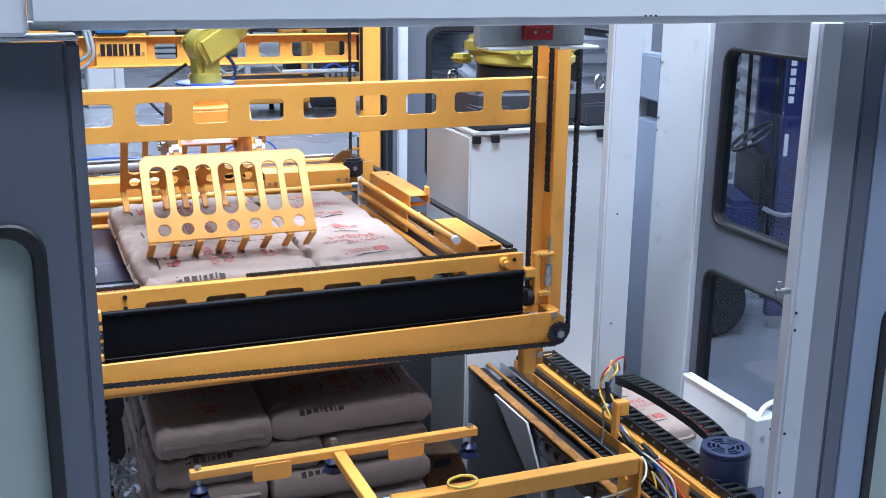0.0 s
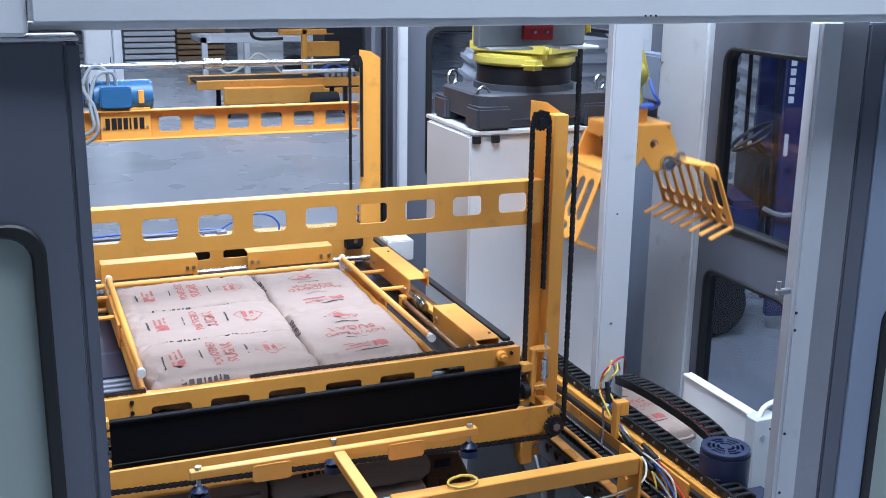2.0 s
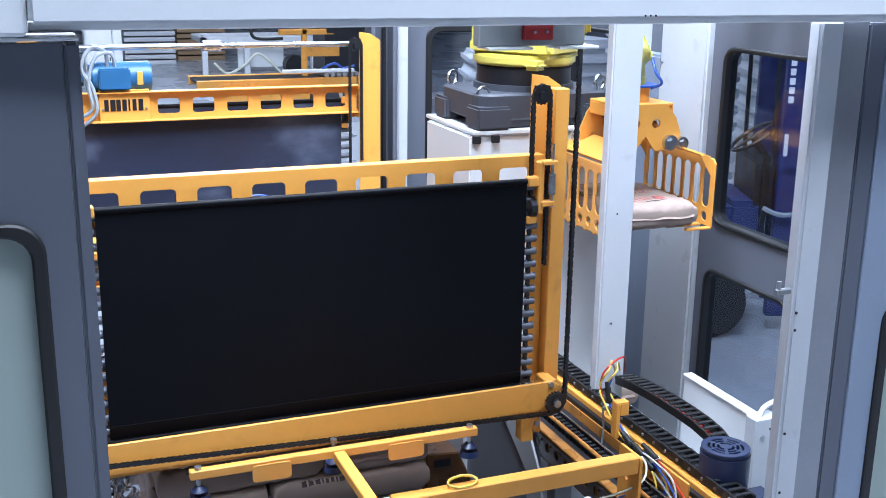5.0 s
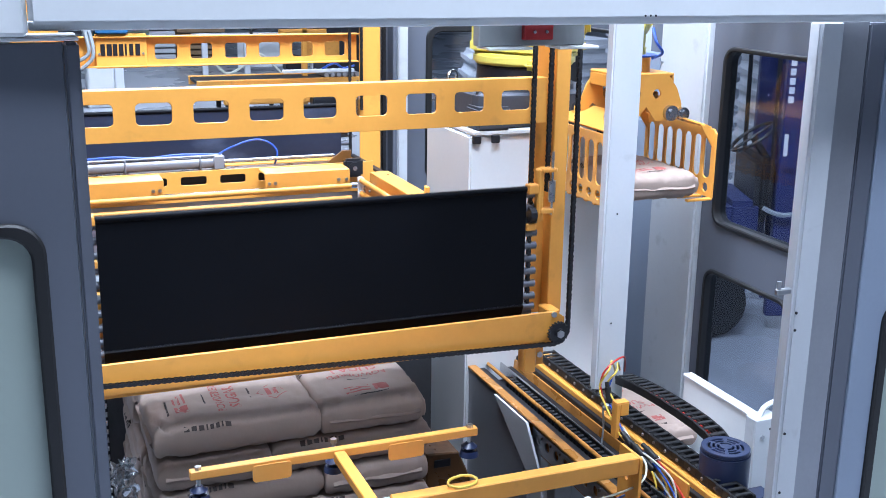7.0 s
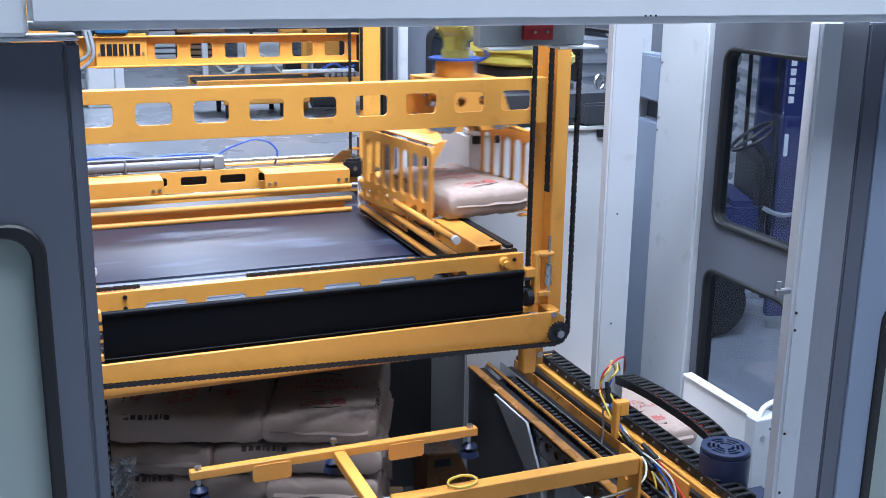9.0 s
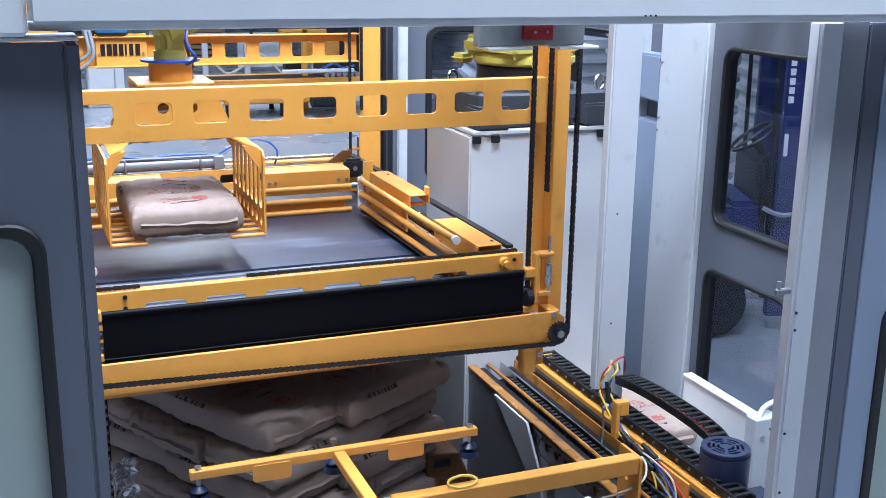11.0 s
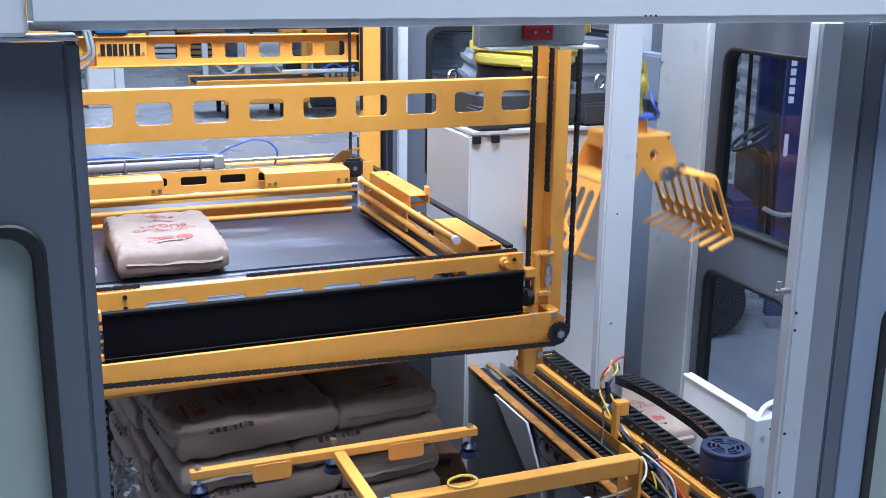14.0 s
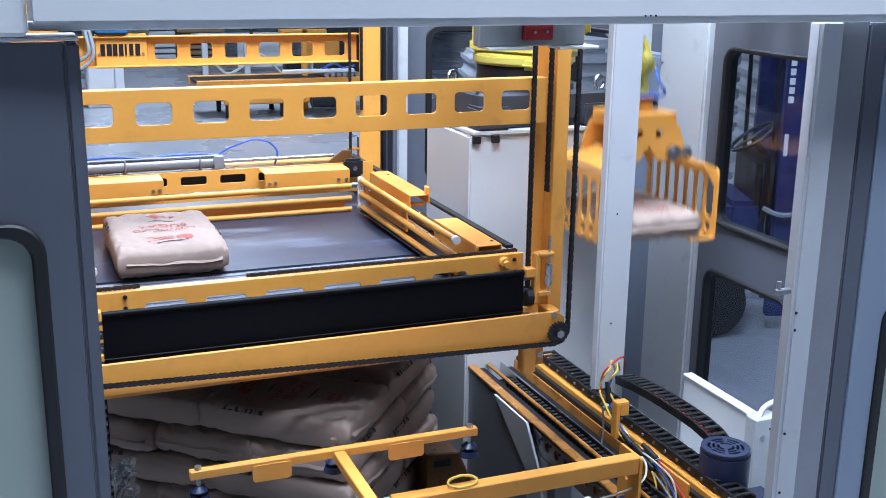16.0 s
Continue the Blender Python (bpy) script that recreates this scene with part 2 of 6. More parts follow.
def roller_chain(points, pitch=0.019, width=0.016, closed=False, flat="y"):
    """A roller chain along a polyline: side plates and rollers, real links; the rollers' axes run along flat."""
    pts = [Vector(p) for p in points]
    seg = [(b - a).length for a, b in zip(pts, pts[1:])]
    total, bm, k, s = sum(seg), bmesh.new(), 0, 0.0
    axis = Vector((1, 0, 0)) if flat == "x" else Vector((0, 1, 0)) if flat == "y" else Vector((0, 0, 1))

    def spot(d):
        for a, b, le in zip(pts, pts[1:], seg):
            if d <= le:
                return a + (b - a) * (d / le), (b - a).normalized()
            d -= le
        return pts[-1], (pts[-1] - pts[-2]).normalized()

    verts, faces = [], []
    while s < total - pitch * 0.5:
        p, d = spot(s + pitch / 2)
        n = axis.cross(d).normalized()
        w = width * (0.5 if k % 2 else 0.36)
        for sgn in (-1, 1):
            i0 = len(verts)
            c = p + axis * sgn * w
            for e in (-0.5, 0.5):
                for dd, nn in ((-0.68, -0.16), (-0.45, -0.36), (0, -0.24), (0.45, -0.36), (0.68, -0.16), (0.68, 0.16), (0.45, 0.36), (0, 0.24), (-0.45, 0.36), (-0.68, 0.16)):
                    verts.append(c + d * dd * pitch + n * nn * pitch * 1.15 + axis * e * 0.0022)
            faces.append([i0 + j for j in range(10)])
            faces.append([i0 + 10 + j for j in range(10)])
            faces += [[i0 + j, i0 + (j + 1) % 10, i0 + 10 + (j + 1) % 10, i0 + 10 + j] for j in range(10)]
        i0 = len(verts)
        q, d2 = spot(s)
        n2 = axis.cross(d2).normalized()
        for e in (-1, 1):
            for j in range(6):
                a = 2 * math.pi * j / 6
                verts.append(q + axis * e * width * 0.34 + (math.cos(a) * d2 + math.sin(a) * n2) * pitch * 0.27)
        faces += [[i0 + j, i0 + (j + 1) % 6, i0 + 6 + (j + 1) % 6, i0 + 6 + j] for j in range(6)]
        k += 1
        s += pitch
    me = bpy.data.meshes.new("tmp")
    me.from_pydata([v[:] for v in verts], [], faces)
    bm.from_mesh(me)
    bpy.data.meshes.remove(me)
    return bm


def sprocket(c, r, teeth=18, thick=0.012, m=None):
    pts = []
    for k in range(teeth):
        for da, rr in ((-0.30, 0.88), (-0.12, 1.0), (0.12, 1.0), (0.30, 0.88)):
            a = 2 * math.pi * (k + da) / teeth
            pts.append((rr * r * math.cos(a), rr * r * math.sin(a)))
    b = plate(pts, (), thick, 0.001)
    h = rod((0, 0, -thick * 1.6), (0, 0, thick * 1.6), r * 0.42, 14)
    out = join(b, h)
    bmesh.ops.transform(out, matrix=Matrix.Translation(c) @ (m or XZ), verts=out.verts[:])
    return out


def bolt(p, axis, r=0.009, h=0.007):
    return rod(p, Vector(p) + Vector(axis) * h, r, 6)


def bolts(parent, places, axis, r=0.009, mat=None, h=0.007):
    first = None
    for p in places:
        if first is None:
            first = part("bolt", bolt((0, 0, 0), axis, r, h), mat or ZINC, parent, m=Matrix.Translation(p))
        else:
            share("bolt", first.data, parent, Matrix.Translation(p))


# ---------------------------------------------------------------- setting
DARKPLATE = material("dark_filler_plate", (0.06, 0.06, 0.065), 0.55, vary=0.3, scale=2, spots=0.3, spot_colour=(0.03, 0.03, 0.03))


def setting(name, bm, mat, label="", category="", smooth=None):
    return tagged(part(name, bm, mat, smooth=smooth), label, category, kind="structure")


setting("floor", box(-45, 45, -30, 62, -0.3, 0.0, 0), FLOOR, "sealed grey concrete hall floor with scuffs", "floor")
# added over the pale floor so that less light bounces onto the stack
setting("base_plate", box(-1.69, 1.44, -0.95, 2.74, 0.002, 0.02, 0.0), DARKPLATE, "dark base plate added under the machine against bounced light", "base plate")
# added sheet that keeps the space behind the sacks dark
setting("rear_skirt", box(-1.75, 0.205, 1.622, 1.64, 0.02, H - 1.10, 0.003), DARKPLATE, "dark panel added behind the stack to darken its background", "panel")
setting("wall_north", box(-45, 45, 61.6, 62, 0, 9, 0), TIN, "pale sheet-metal wall of the hall", "wall")
setting("wall_south", box(-45, 45, -30, -29.6, 0, 9, 0), TIN, "pale sheet-metal wall of the hall", "wall")
setting("wall_east", box(16.0, 16.4, -29.6, 61.6, 0, 9, 0), TIN, "pale sheet-metal wall of the hall", "wall")
setting("wall_west", box(-45, -44.6, -29.6, 61.6, 0, 9, 0), TIN, "pale sheet-metal wall of the hall", "wall")
setting("ceiling", box(-45, 45, -30, 62, 9, 9.3, 0), TIN, "pale metal roof deck over the hall", "ceiling")


def gasket(y0, y1, z0, z1, w=0.022, r=0.07, deep=0.03):
    return plate(rect(y0 - w, y1 + w, z0 - w, z1 + w, r + w, 6), (rect(y0, y1, z0, z1, r, 6),), deep, 0.006)


def guard_panel(name, plane, at, a0, a1, z0, z1, windows, label, thick=0.05, mat=GREY, pane=PANE, lip=0.012):
    """A sheet guard panel with rubber-framed windows; plane 'x' or 'y' is the way that it faces."""
    t = YZ if plane == "x" else XZ
    m = Matrix.Translation((at, 0, 0) if plane == "x" else (0, at, 0))
    bm = plate(rect(a0, a1, z0, z1), [rect(*w, 0.07, 6) for w in windows], thick, 0.003, t)
    ob = part(name, bm, mat, m=m)
    tagged(ob, label, "guard panel", kind="structure")
    for w in windows:
        part("rubber_seal", plate(rect(w[0] - lip, w[1] + lip, w[2] - lip, w[3] + lip, 0.08, 6),
                                  (rect(w[0] + 0.012, w[1] - 0.012, w[2] + 0.012, w[3] - 0.012, 0.06, 6),), thick + 0.03, 0.006, t), RUBBER, ob, "black rubber window seal", smooth=40)
        p = part("pane", plate(rect(w[0], w[1], w[2], w[3], 0.06, 6), (), 0.006, 0.001, t), pane, ob, "clear plastic pane")
        p.visible_shadow = False
    return ob


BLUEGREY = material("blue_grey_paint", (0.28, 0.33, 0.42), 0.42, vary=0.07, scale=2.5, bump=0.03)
# the guard wall beside the robot, with the sack conveyor in front of it
guard_panel("guard_panel_1", "x", 1.52, 0.16, 1.08, 0.1, H + 0.72, [(0.298, 0.963, H - 0.503, H + 0.385), (0.325, 0.99, H - 1.72, H - 0.762)],
            "dark grey guard panel with two rubber-sealed windows")
setting("guard_post_1", box(1.46, 1.6, 1.085, 1.512, 0, H + 0.8, 0.012, 2), LIGHT, "light grey square post of the guard", "post")
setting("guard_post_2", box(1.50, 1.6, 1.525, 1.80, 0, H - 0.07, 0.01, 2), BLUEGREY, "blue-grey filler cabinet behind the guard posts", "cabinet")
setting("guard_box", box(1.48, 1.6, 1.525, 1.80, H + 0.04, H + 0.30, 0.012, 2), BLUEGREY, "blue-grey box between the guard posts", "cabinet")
setting("guard_back", box(1.585, 1.6, 1.525, 1.80, H - 0.069, H + 0.8, 0.0), GREY, "dark grey sheet behind the posts", "guard panel")
setting("guard_back_2", box(1.61, 1.62, 1.525, 1.80, 0.0, H + 0.8, 0.0), GREY, "dark grey sheet behind the posts", "guard panel")
setting("guard_post_3", box(1.46, 1.6, 1.805, 1.95, 0, H + 0.8, 0.012, 2), LIGHT, "light grey square post of the guard", "post")
guard_panel("guard_panel_2", "y", 2.78, 0.45, 1.5, 0.1, H + 0.72, [(0.60, 1.38, H - 0.55, H + 0.365)], "dark grey guard panel with a rubber-sealed window", lip=0.028)
guard_panel("guard_panel_3", "x", 1.55, 1.955, 2.75, 0.1, H + 0.72, [(2.1, 2.62, H - 0.6, H + 0.385)], "dark grey guard panel with a rubber-sealed window")
# hoist columns of the machine frame
setting("hoist_column_1", join(box(0.14, 0.30, 2.62, 2.66, 0, H + 0.9, 0.003), box(0.14, 0.165, 2.52, 2.62, 0, H + 0.9, 0.003), box(0.275, 0.30, 2.52, 2.62, 0, H + 0.9, 0.003)), GREY,
        "dark grey steel channel column of the hoist", "post")
setting("hoist_column_2", box(0.335, 0.40, 2.60, 2.72, 0, H + 0.9, 0.008, 2), LIGHT, "light grey steel column beside the hoist channel", "post")
setting("hoist_column_3", box(0.543, 0.690, 0.452, 0.51, 0.0, H + 0.862, 0.008, 2), LIGHT, "light grey square column of the machine frame", "post")
bolts(bpy.data.objects["guard_post_1"], [(1.46, 1.48, H + 0.27), (1.46, 1.48, H - 0.03), (1.46, 1.49, H - 0.10)], (-1, 0, 0), 0.007, ZINC)
bolts(bpy.data.objects["hoist_column_3"], [(0.605, 0.452, H - 0.28), (0.605, 0.452, H - 0.79)], (0, -1, 0), 0.004, DARK, 0.003)
# header beam and near guards
setting("header_beam", join(box(-1.803, 1.9, -1.06, -0.96, H + 0.657, H + 0.86, 0.01, 2), box(-1.803, 1.9, -0.97, -0.90, H + 0.64, H + 0.66, 0.003)), PALE, "pale grey steel header beam over the opening", "beam")
setting("header_beam_2", box(-1.9, 1.5, 0.44, 0.60, H + 0.862, H + 1.0, 0.01), LIGHT, "light grey cross beam of the machine frame", "beam")
ob = guard_panel("guard_panel_4", "y", -0.98, -2.7, -1.735, 0.1, H + 0.615, [(-2.45, -1.827, H - 1.5, H + 0.187)], "dark grey near guard panel with a hazy window", 0.03, GREY, HAZY, 0.022)
setting("guard_edge", box(-1.733, -1.70, -1.0, -0.9, 0.1, H + 0.615, 0.006, 2), GREY, "dark grey folded edge of the guard", "guard panel")
setting("guard_cap", box(-2.7, -1.70, -1.01, -0.86, H + 0.62, H + 0.628, 0.002), PALE, "pale bracket plate on the guard", "bracket")
setting("guard_post_4", box(-2.3, -1.806, -1.045, -0.90, H + 0.632, H + 1.2, 0.01), PALE, "pale grey frame corner over the guard", "post")
# below the view; added to keep floor bounce off the stack
setting("front_wall", box(-1.69, 0.44, -1.0, -0.97, 0, 0.75, 0.003), GREY, "unseen dark grey low wall added to block bounced light", "wall")
setting("guard_post_5", box(0.468, 0.562, -0.90, -0.84, 0, H + 0.64, 0.010, 3), LIGHT, "light grey folded post of the guard", "post")
# the post's darker face as its own part; dull metal stands for shade
setting("guard_channel", box(0.564, 0.672, -0.882, -0.84, 0, H + 0.64, 0.004, 2), ALU, "second face of the guard post, dulled for its shade", "post")
setting("guard_edge_2", box(0.674, 0.748, -0.885, -0.84, 0.1, H + 0.63, 0.006, 2), GREY, "dark grey folded edge beside the guard post", "guard panel")
# the cabinet's lighter paint stands for brighter light on this panel
guard_panel("guard_panel_5", "y", -0.875, 0.75, 1.75, 0.1, H + 0.63, [(0.885, 1.6, H - 1.5, H - 0.33)], "near guard panel, lightened for the light on it, with a hazy window", 0.03, BLUEGREY, HAZY, 0.026)
bolts(bpy.data.objects["guard_post_5"], [(0.483, -0.90, H - 0.30), (0.484, -0.90, H - 0.36), (0.486, -0.90, H - 0.73), (0.49, -0.90, H - 0.95)], (0, -1, 0), 0.005, DARK, 0.003)
latch = setting("guard_latch", join(box(0.405, 0.462, -0.895, -0.875, H - 0.235, H - 0.215, 0.004), rod((0.415, -0.885, H - 0.215), (0.415, -0.885, H - 0.19), 0.008, 8)), ZINC, "small zinc latch on the guard post", "latch")
for nm in ("header_beam",):
    bolts(bpy.data.objects[nm], [(-0.26 + 0.016 * k, -1.06, H + 0.668) for k in range(3)], (0, -1, 0), 0.003, DARK, 0.002)


# ---------------------------------------------------------------- layer carriage (its own space: z = 0 is the front beam's top edge)
UP = 0.385
HOLES = 0.1852
carriage = empty("layer_carriage", Matrix.Translation((0, 0, H + UP)), label="orange layer-forming carriage that hoists a sack layer", category="palletizer carriage")
hole_r = 0.016


def holed_beam(name, y, x0, x1, hole_xs, z0, z1, hz0, hz1, flange, label=""):
    """A pressed beam: a holed web with flanges top and bottom."""
    web = plate(rect(x0, x1, z0, z1), [rect(c - 0.058, c + 0.058, hz0, hz1, hole_r) for c in hole_xs], 0.008, 0.001, Matrix.Translation((0, y, 0)) @ XZ)
    return part(name, join(web, box(x0, x1, y + 0.004, y + flange, z1 - 0.008, z1, 0.002), box(x0, x1, y + 0.004, y + flange, z0, z0 + 0.008, 0.002)), ORANGE, carriage, label)


holed_beam("front_top_beam", 0.0, -1.80, 0.0, [-0.1263 - HOLES * k for k in range(9)], -0.168, 0.0, -0.115, -0.043, 0.05, "holed front cross beam")
holed_beam("rear_top_beam", 2.36, -1.80, 0.0, [-0.1273 - HOLES * k for k in range(6)], -0.16, 0.0, -0.125, -0.045, -0.05, "holed rear cross beam with a name plate")
# posts
for y0, s, nm in ((0.0, 1, "front"), (2.36, -1, "rear")):
    for x, sx in ((0.0 if y0 < 1 else 0.035, 1), (-1.73, -1)):
        xs = sorted((x + sx * 0.032, x + sx * 0.092))
        web = plate([(x - sx * 0.035, -0.93), (x - sx * 0.035, 0.295), (x + sx * 0.03, 0.285), (x + sx * 0.085, 0.25), (x + sx * 0.085, -0.93)], (), 0.008, 0.001,
                    Matrix.Translation((0, y0 + s * 0.055, 0)) @ XZ)
        part("post", join(web, box(xs[0], xs[1], min(y0 - s * 0.012, y0 + s * 0.05), max(y0 - s * 0.012, y0 + s * 0.05), -0.92, 0.245, 0.003)), ORANGE, carriage)
# front and rear bottom beams with their hoist chains
for y, s in ((-0.085, -1), (2.41, 1)):
    part("bottom_beam", join(plate([(-1.85, -0.998), (-1.85, -0.887), (0.03, -0.884), (0.068, -0.91), (0.068, -1.0)], (), 0.014, 0.002, Matrix.Translation((0, y, 0)) @ XZ),
                             box(-1.85, 0.06, y, y - s * 0.05, -1.010, -1.0, 0.001)), ORANGE, carriage)
    part("sprocket", sprocket((0.030, y + s * 0.03, -0.962), 0.045, 20), CHAIN, carriage, "toothed chain wheel")
    bolts(carriage, [(0.030, y + s * 0.045, -0.962)], (0, s, 0), 0.016, ZINC, 0.01)
    part("hoist_chain", roller_chain([(-1.85, y + s * 0.03, -0.945), (0.015, y + s * 0.03, -1.006), (0.048, y + s * 0.03, -0.994), (0.070, y + s * 0.03, -0.958), (0.070, y + s * 0.03, 1.3)]),
         CHAIN, carriage, "oiled hoist chain")
    part("foot", join(box(-0.10, -0.05, y - 0.01, y + 0.05, -1.122, -1.011, 0.004), box(-0.05, -0.01, y + 0.01, y + 0.02, -1.10, -1.011, 0.002)), ORANGE, carriage)
    bolts(carriage, [(0.02, y + s * 0.007, -0.895), (-0.03, y + 0.004, -1.055)], (0, s, 0), 0.012, ZINC)
    part("corner_bracket", box(0.0, 0.05, min(y, y - s * 0.09), max(y, y - s * 0.09), -0.93, -0.88, 0.004), ORANGE, carriage)
# curtain lifting chains on the posts
for y, s in ((-0.02, -1), (2.285, 1)):
    part("sprocket", sprocket((-0.028, y, 0.225), 0.036, 15), CHAIN, carriage, "toothed chain wheel")
    part("lifting_chain", roller_chain([(-0.062, y, -0.88), (-0.062, y, 0.225), (-0.052, y, 0.25), (-0.028, y, 0.262), (-0.003, y, 0.25), (0.006, y, 0.225), (0.006, y, -0.42)]), CHAIN, carriage,
         "oiled lifting chain")
# front bed beam with slots
part("bed_beam", join(plate([(-1.70, -0.86), (-1.70, -0.687), (-0.045, -0.682), (-0.045, -0.86)], [rect(c - 0.07, c + 0.07, -0.797, -0.733, 0.014) for c in (-1.409, -1.202, -0.992, -0.776, -0.562, -0.352)], 0.01, 0.001,
                            Matrix.Translation((0, 0.06, 0)) @ XZ), box(-1.70, -0.045, 0.065, 0.11, -0.700, -0.690, 0.002)), ORANGE, carriage, "slotted front bed beam")
part("drive_chain", roller_chain([(-1.12, 0.085, -0.678), (-0.06, 0.085, -0.676)], 0.016, 0.014), CHAIN, carriage, "oiled drive chain")
part("drive_chain", roller_chain([(-1.75, 0.085, -0.680), (-1.50, 0.085, -0.680)], 0.016, 0.014), CHAIN, carriage, "oiled drive chain")
bolts(carriage, [(-1.545, 0.055, -0.705), (-1.545, 0.055, -0.745), (-0.085, 0.055, -0.705)], (0, -1, 0), 0.008, DARK)
part("take_up_nut", join(rod((-0.13, 0.06, -0.712), (-0.13, 0.03, -0.712), 0.022, 14), rod((-0.13, 0.03, -0.712), (-0.13, 0.012, -0.712), 0.014, 6)), ORANGE, carriage)
part("idler", rod((-1.72, 0.02, -0.70), (-1.72, 0.06, -0.70), 0.045, 18), DARK, carriage, "dark round idler")
part("rear_bed_beam", box(-1.70, -0.045, 2.25, 2.3, -0.86, -0.69, 0.003), ORANGE, carriage)
for x in (-0.075, -1.72):
    part("side_sill", box(x - 0.03, x + 0.03, 0.12, 2.24, -0.86, -0.79, 0.003), ORANGE, carriage)

# curtains: rigid slats that run flat under the sacks and climb behind the cross beams
SLAT = 0.05
for sheet in (BLACK, BELT):
    for node in sheet.node_tree.nodes:
        if node.type == "TEX_COORD":
            node.object = carriage


def along(path, d):
    """Place and slope on a polyline of (y, z)."""
    for (ya, za), (yb, zb) in zip(path, path[1:]):
        le = math.hypot(yb - ya, zb - za)
        if d <= le or (yb, zb) == path[-1]:
            return ya + (yb - ya) * d / le, za + (zb - za) * d / le, math.atan2(zb - za, yb - ya)
        d -= le


def length(path):
    return sum(math.hypot(b[0] - a[0], b[1] - a[1]) for a, b in zip(path, path[1:]))


def arc(cy, cz, r, a0, a1, n=8):
    return [(cy + r * math.cos(radians(a0 + (a1 - a0) * k / n)), cz + r * math.sin(radians(a0 + (a1 - a0) * k / n))) for k in range(n + 1)]


BED = -0.797
near_path = [(0.9, BED - 0.036), (0.20, BED - 0.036)] + arc(0.20, BED - 0.116, 0.08, 90, 140) + arc(0.02, -0.865, 0.06, -50, -180)[1:] + [(-0.04, 0.6)]
far_path = [(0.3, BED), (2.12, BED)] + arc(2.12, BED - 0.08, 0.08, 90, 30) + [(2.26, -0.925)] + arc(2.315, -0.895, 0.065, 240, 360)[1:] + [(2.38, 0.6)]
OPENING = [(0.0, 0), (2.65, 0), (2.85, 0.05), (3.0, 0.102), (3.5, 0.312), (4.0, 0.526), (4.2, 0.58), (4.45, 0.637), (4.8, 0.640), (6.1, 0.640), (6.3, 0.620), (6.5, 0.548), (7.0, 0.324),
           (7.5, 0.106), (7.7, 0.04), (7.95, 0.0), (16.0, 0)]


def level(table, t):
    """Straight between the rows of a table."""
    for (ta, a), (tb, b) in zip(table, table[1:]):
        if t <= tb:
            return a + (b - a) * (t - ta) / (tb - ta)
    return table[-1][1]


def steps(a, b, d):
    return [a + d * k for k in range(int(round((b - a) / d)) + 1)]


SLAT_TIMES = [0.0, 2.6] + steps(2.7, 4.9, 0.1) + [6.0] + steps(6.1, 8.0, 0.1) + [16.0]
slats = []
for path, mat, count, x0, x1 in ((near_path, BLACK, 17, -1.63, -0.09), (far_path, BELT, 42, -1.63, -0.09)):
    total = length(path)
    top0 = total - (0.6 + 0.731)          # the curtain's tail while it is shut
    me_slat = me_roll = None
    for k in range(count):
        if me_slat is None:
            bm = plate(rect(-SLAT / 2, SLAT / 2, -0.004, 0.004), (), x1 - x0, 0.0, Matrix.Translation(((x0 + x1) / 2, 0, 0)) @ YZ)
            ob = part("slat", bm, mat, carriage)
            me_slat = ob.data
            rz = 0.019 if path is near_path else -0.019
            r = part("roller", rod((x0 - 0.055, 0, rz), (x1 + 0.055, 0, rz), 0.0145, 10), ROLL, ob, "grey steel roller", smooth=40)
            me_roll = r.data
        else:
            ob = share("slat", me_slat, carriage, Matrix())
            share("roller", me_roll, ob, Matrix())
        slats.append((ob, path, top0 - SLAT * (k + 0.5), path is near_path))
# tail bars that the lifting chains pull
tails = []
for y, s in ((-0.04, -1), (2.38, 1)):
    tail = part("tail_bar", join(rod((-1.63, y, 0), (-0.09, y, 0), 0.012, 10), ), BLACK, carriage, "rounded black top edge", smooth=40)
    tails.append(tail)
    for x, sx in ((-0.088, 1), (-1.632, -1)):
        b = part("tail_bracket", join(box(min(x, x + sx * 0.045), max(x, x + sx * 0.045), y - 0.018, y + 0.018, -0.018, 0.018, 0.004),
                                      box(min(x + sx * 0.038, x + sx * 0.062), max(x + sx * 0.038, x + sx * 0.062), y - 0.02, y + 0.015, -0.125, 0.075, 0.005),
                                      box(min(x + sx * 0.05, x + sx * 0.115), max(x + sx * 0.05, x + sx * 0.115), y - 0.028, y + 0.012, 0.062, 0.078, 0.004),
                                      box(min(x + sx * 0.05, x + sx * 0.105), max(x + sx * 0.05, x + sx * 0.105), y - 0.028, y + 0.012, -0.095, -0.075, 0.004),
                                      box(min(x, x + sx * 0.04), max(x, x + sx * 0.04), y - 0.012, y + 0.012, -0.16, -0.135, 0.003)), ORANGE, tail, "orange lifting bracket")
        part("tail_link", join(rod((x + sx * 0.094, y - 0.02, 0.14), (x + sx * 0.094, y - 0.02, -0.10), 0.006, 8), rod((x + sx * 0.094, y - 0.02, 0.03), (x + sx * 0.094, y - 0.02, -0.05), 0.014, 10)), STEEL, tail,
             "bright chain tensioner")
        part("guide_roller", rod((x + sx * 0.01, y + 0.0, -0.10), (x + sx * 0.035, y + 0.0, -0.10), 0.03, 16), DARK, tail, "dark guide roller")

# layer clamps: tube frames that close on the sacks
def tube_rail(parent, x, y0, y1, z):
    return part("tube", rod((x, y0, z), (x, y1, z), 0.0135, 12), ORANGE, parent, smooth=40)


TUBES = (-0.626, -0.691, -0.754)


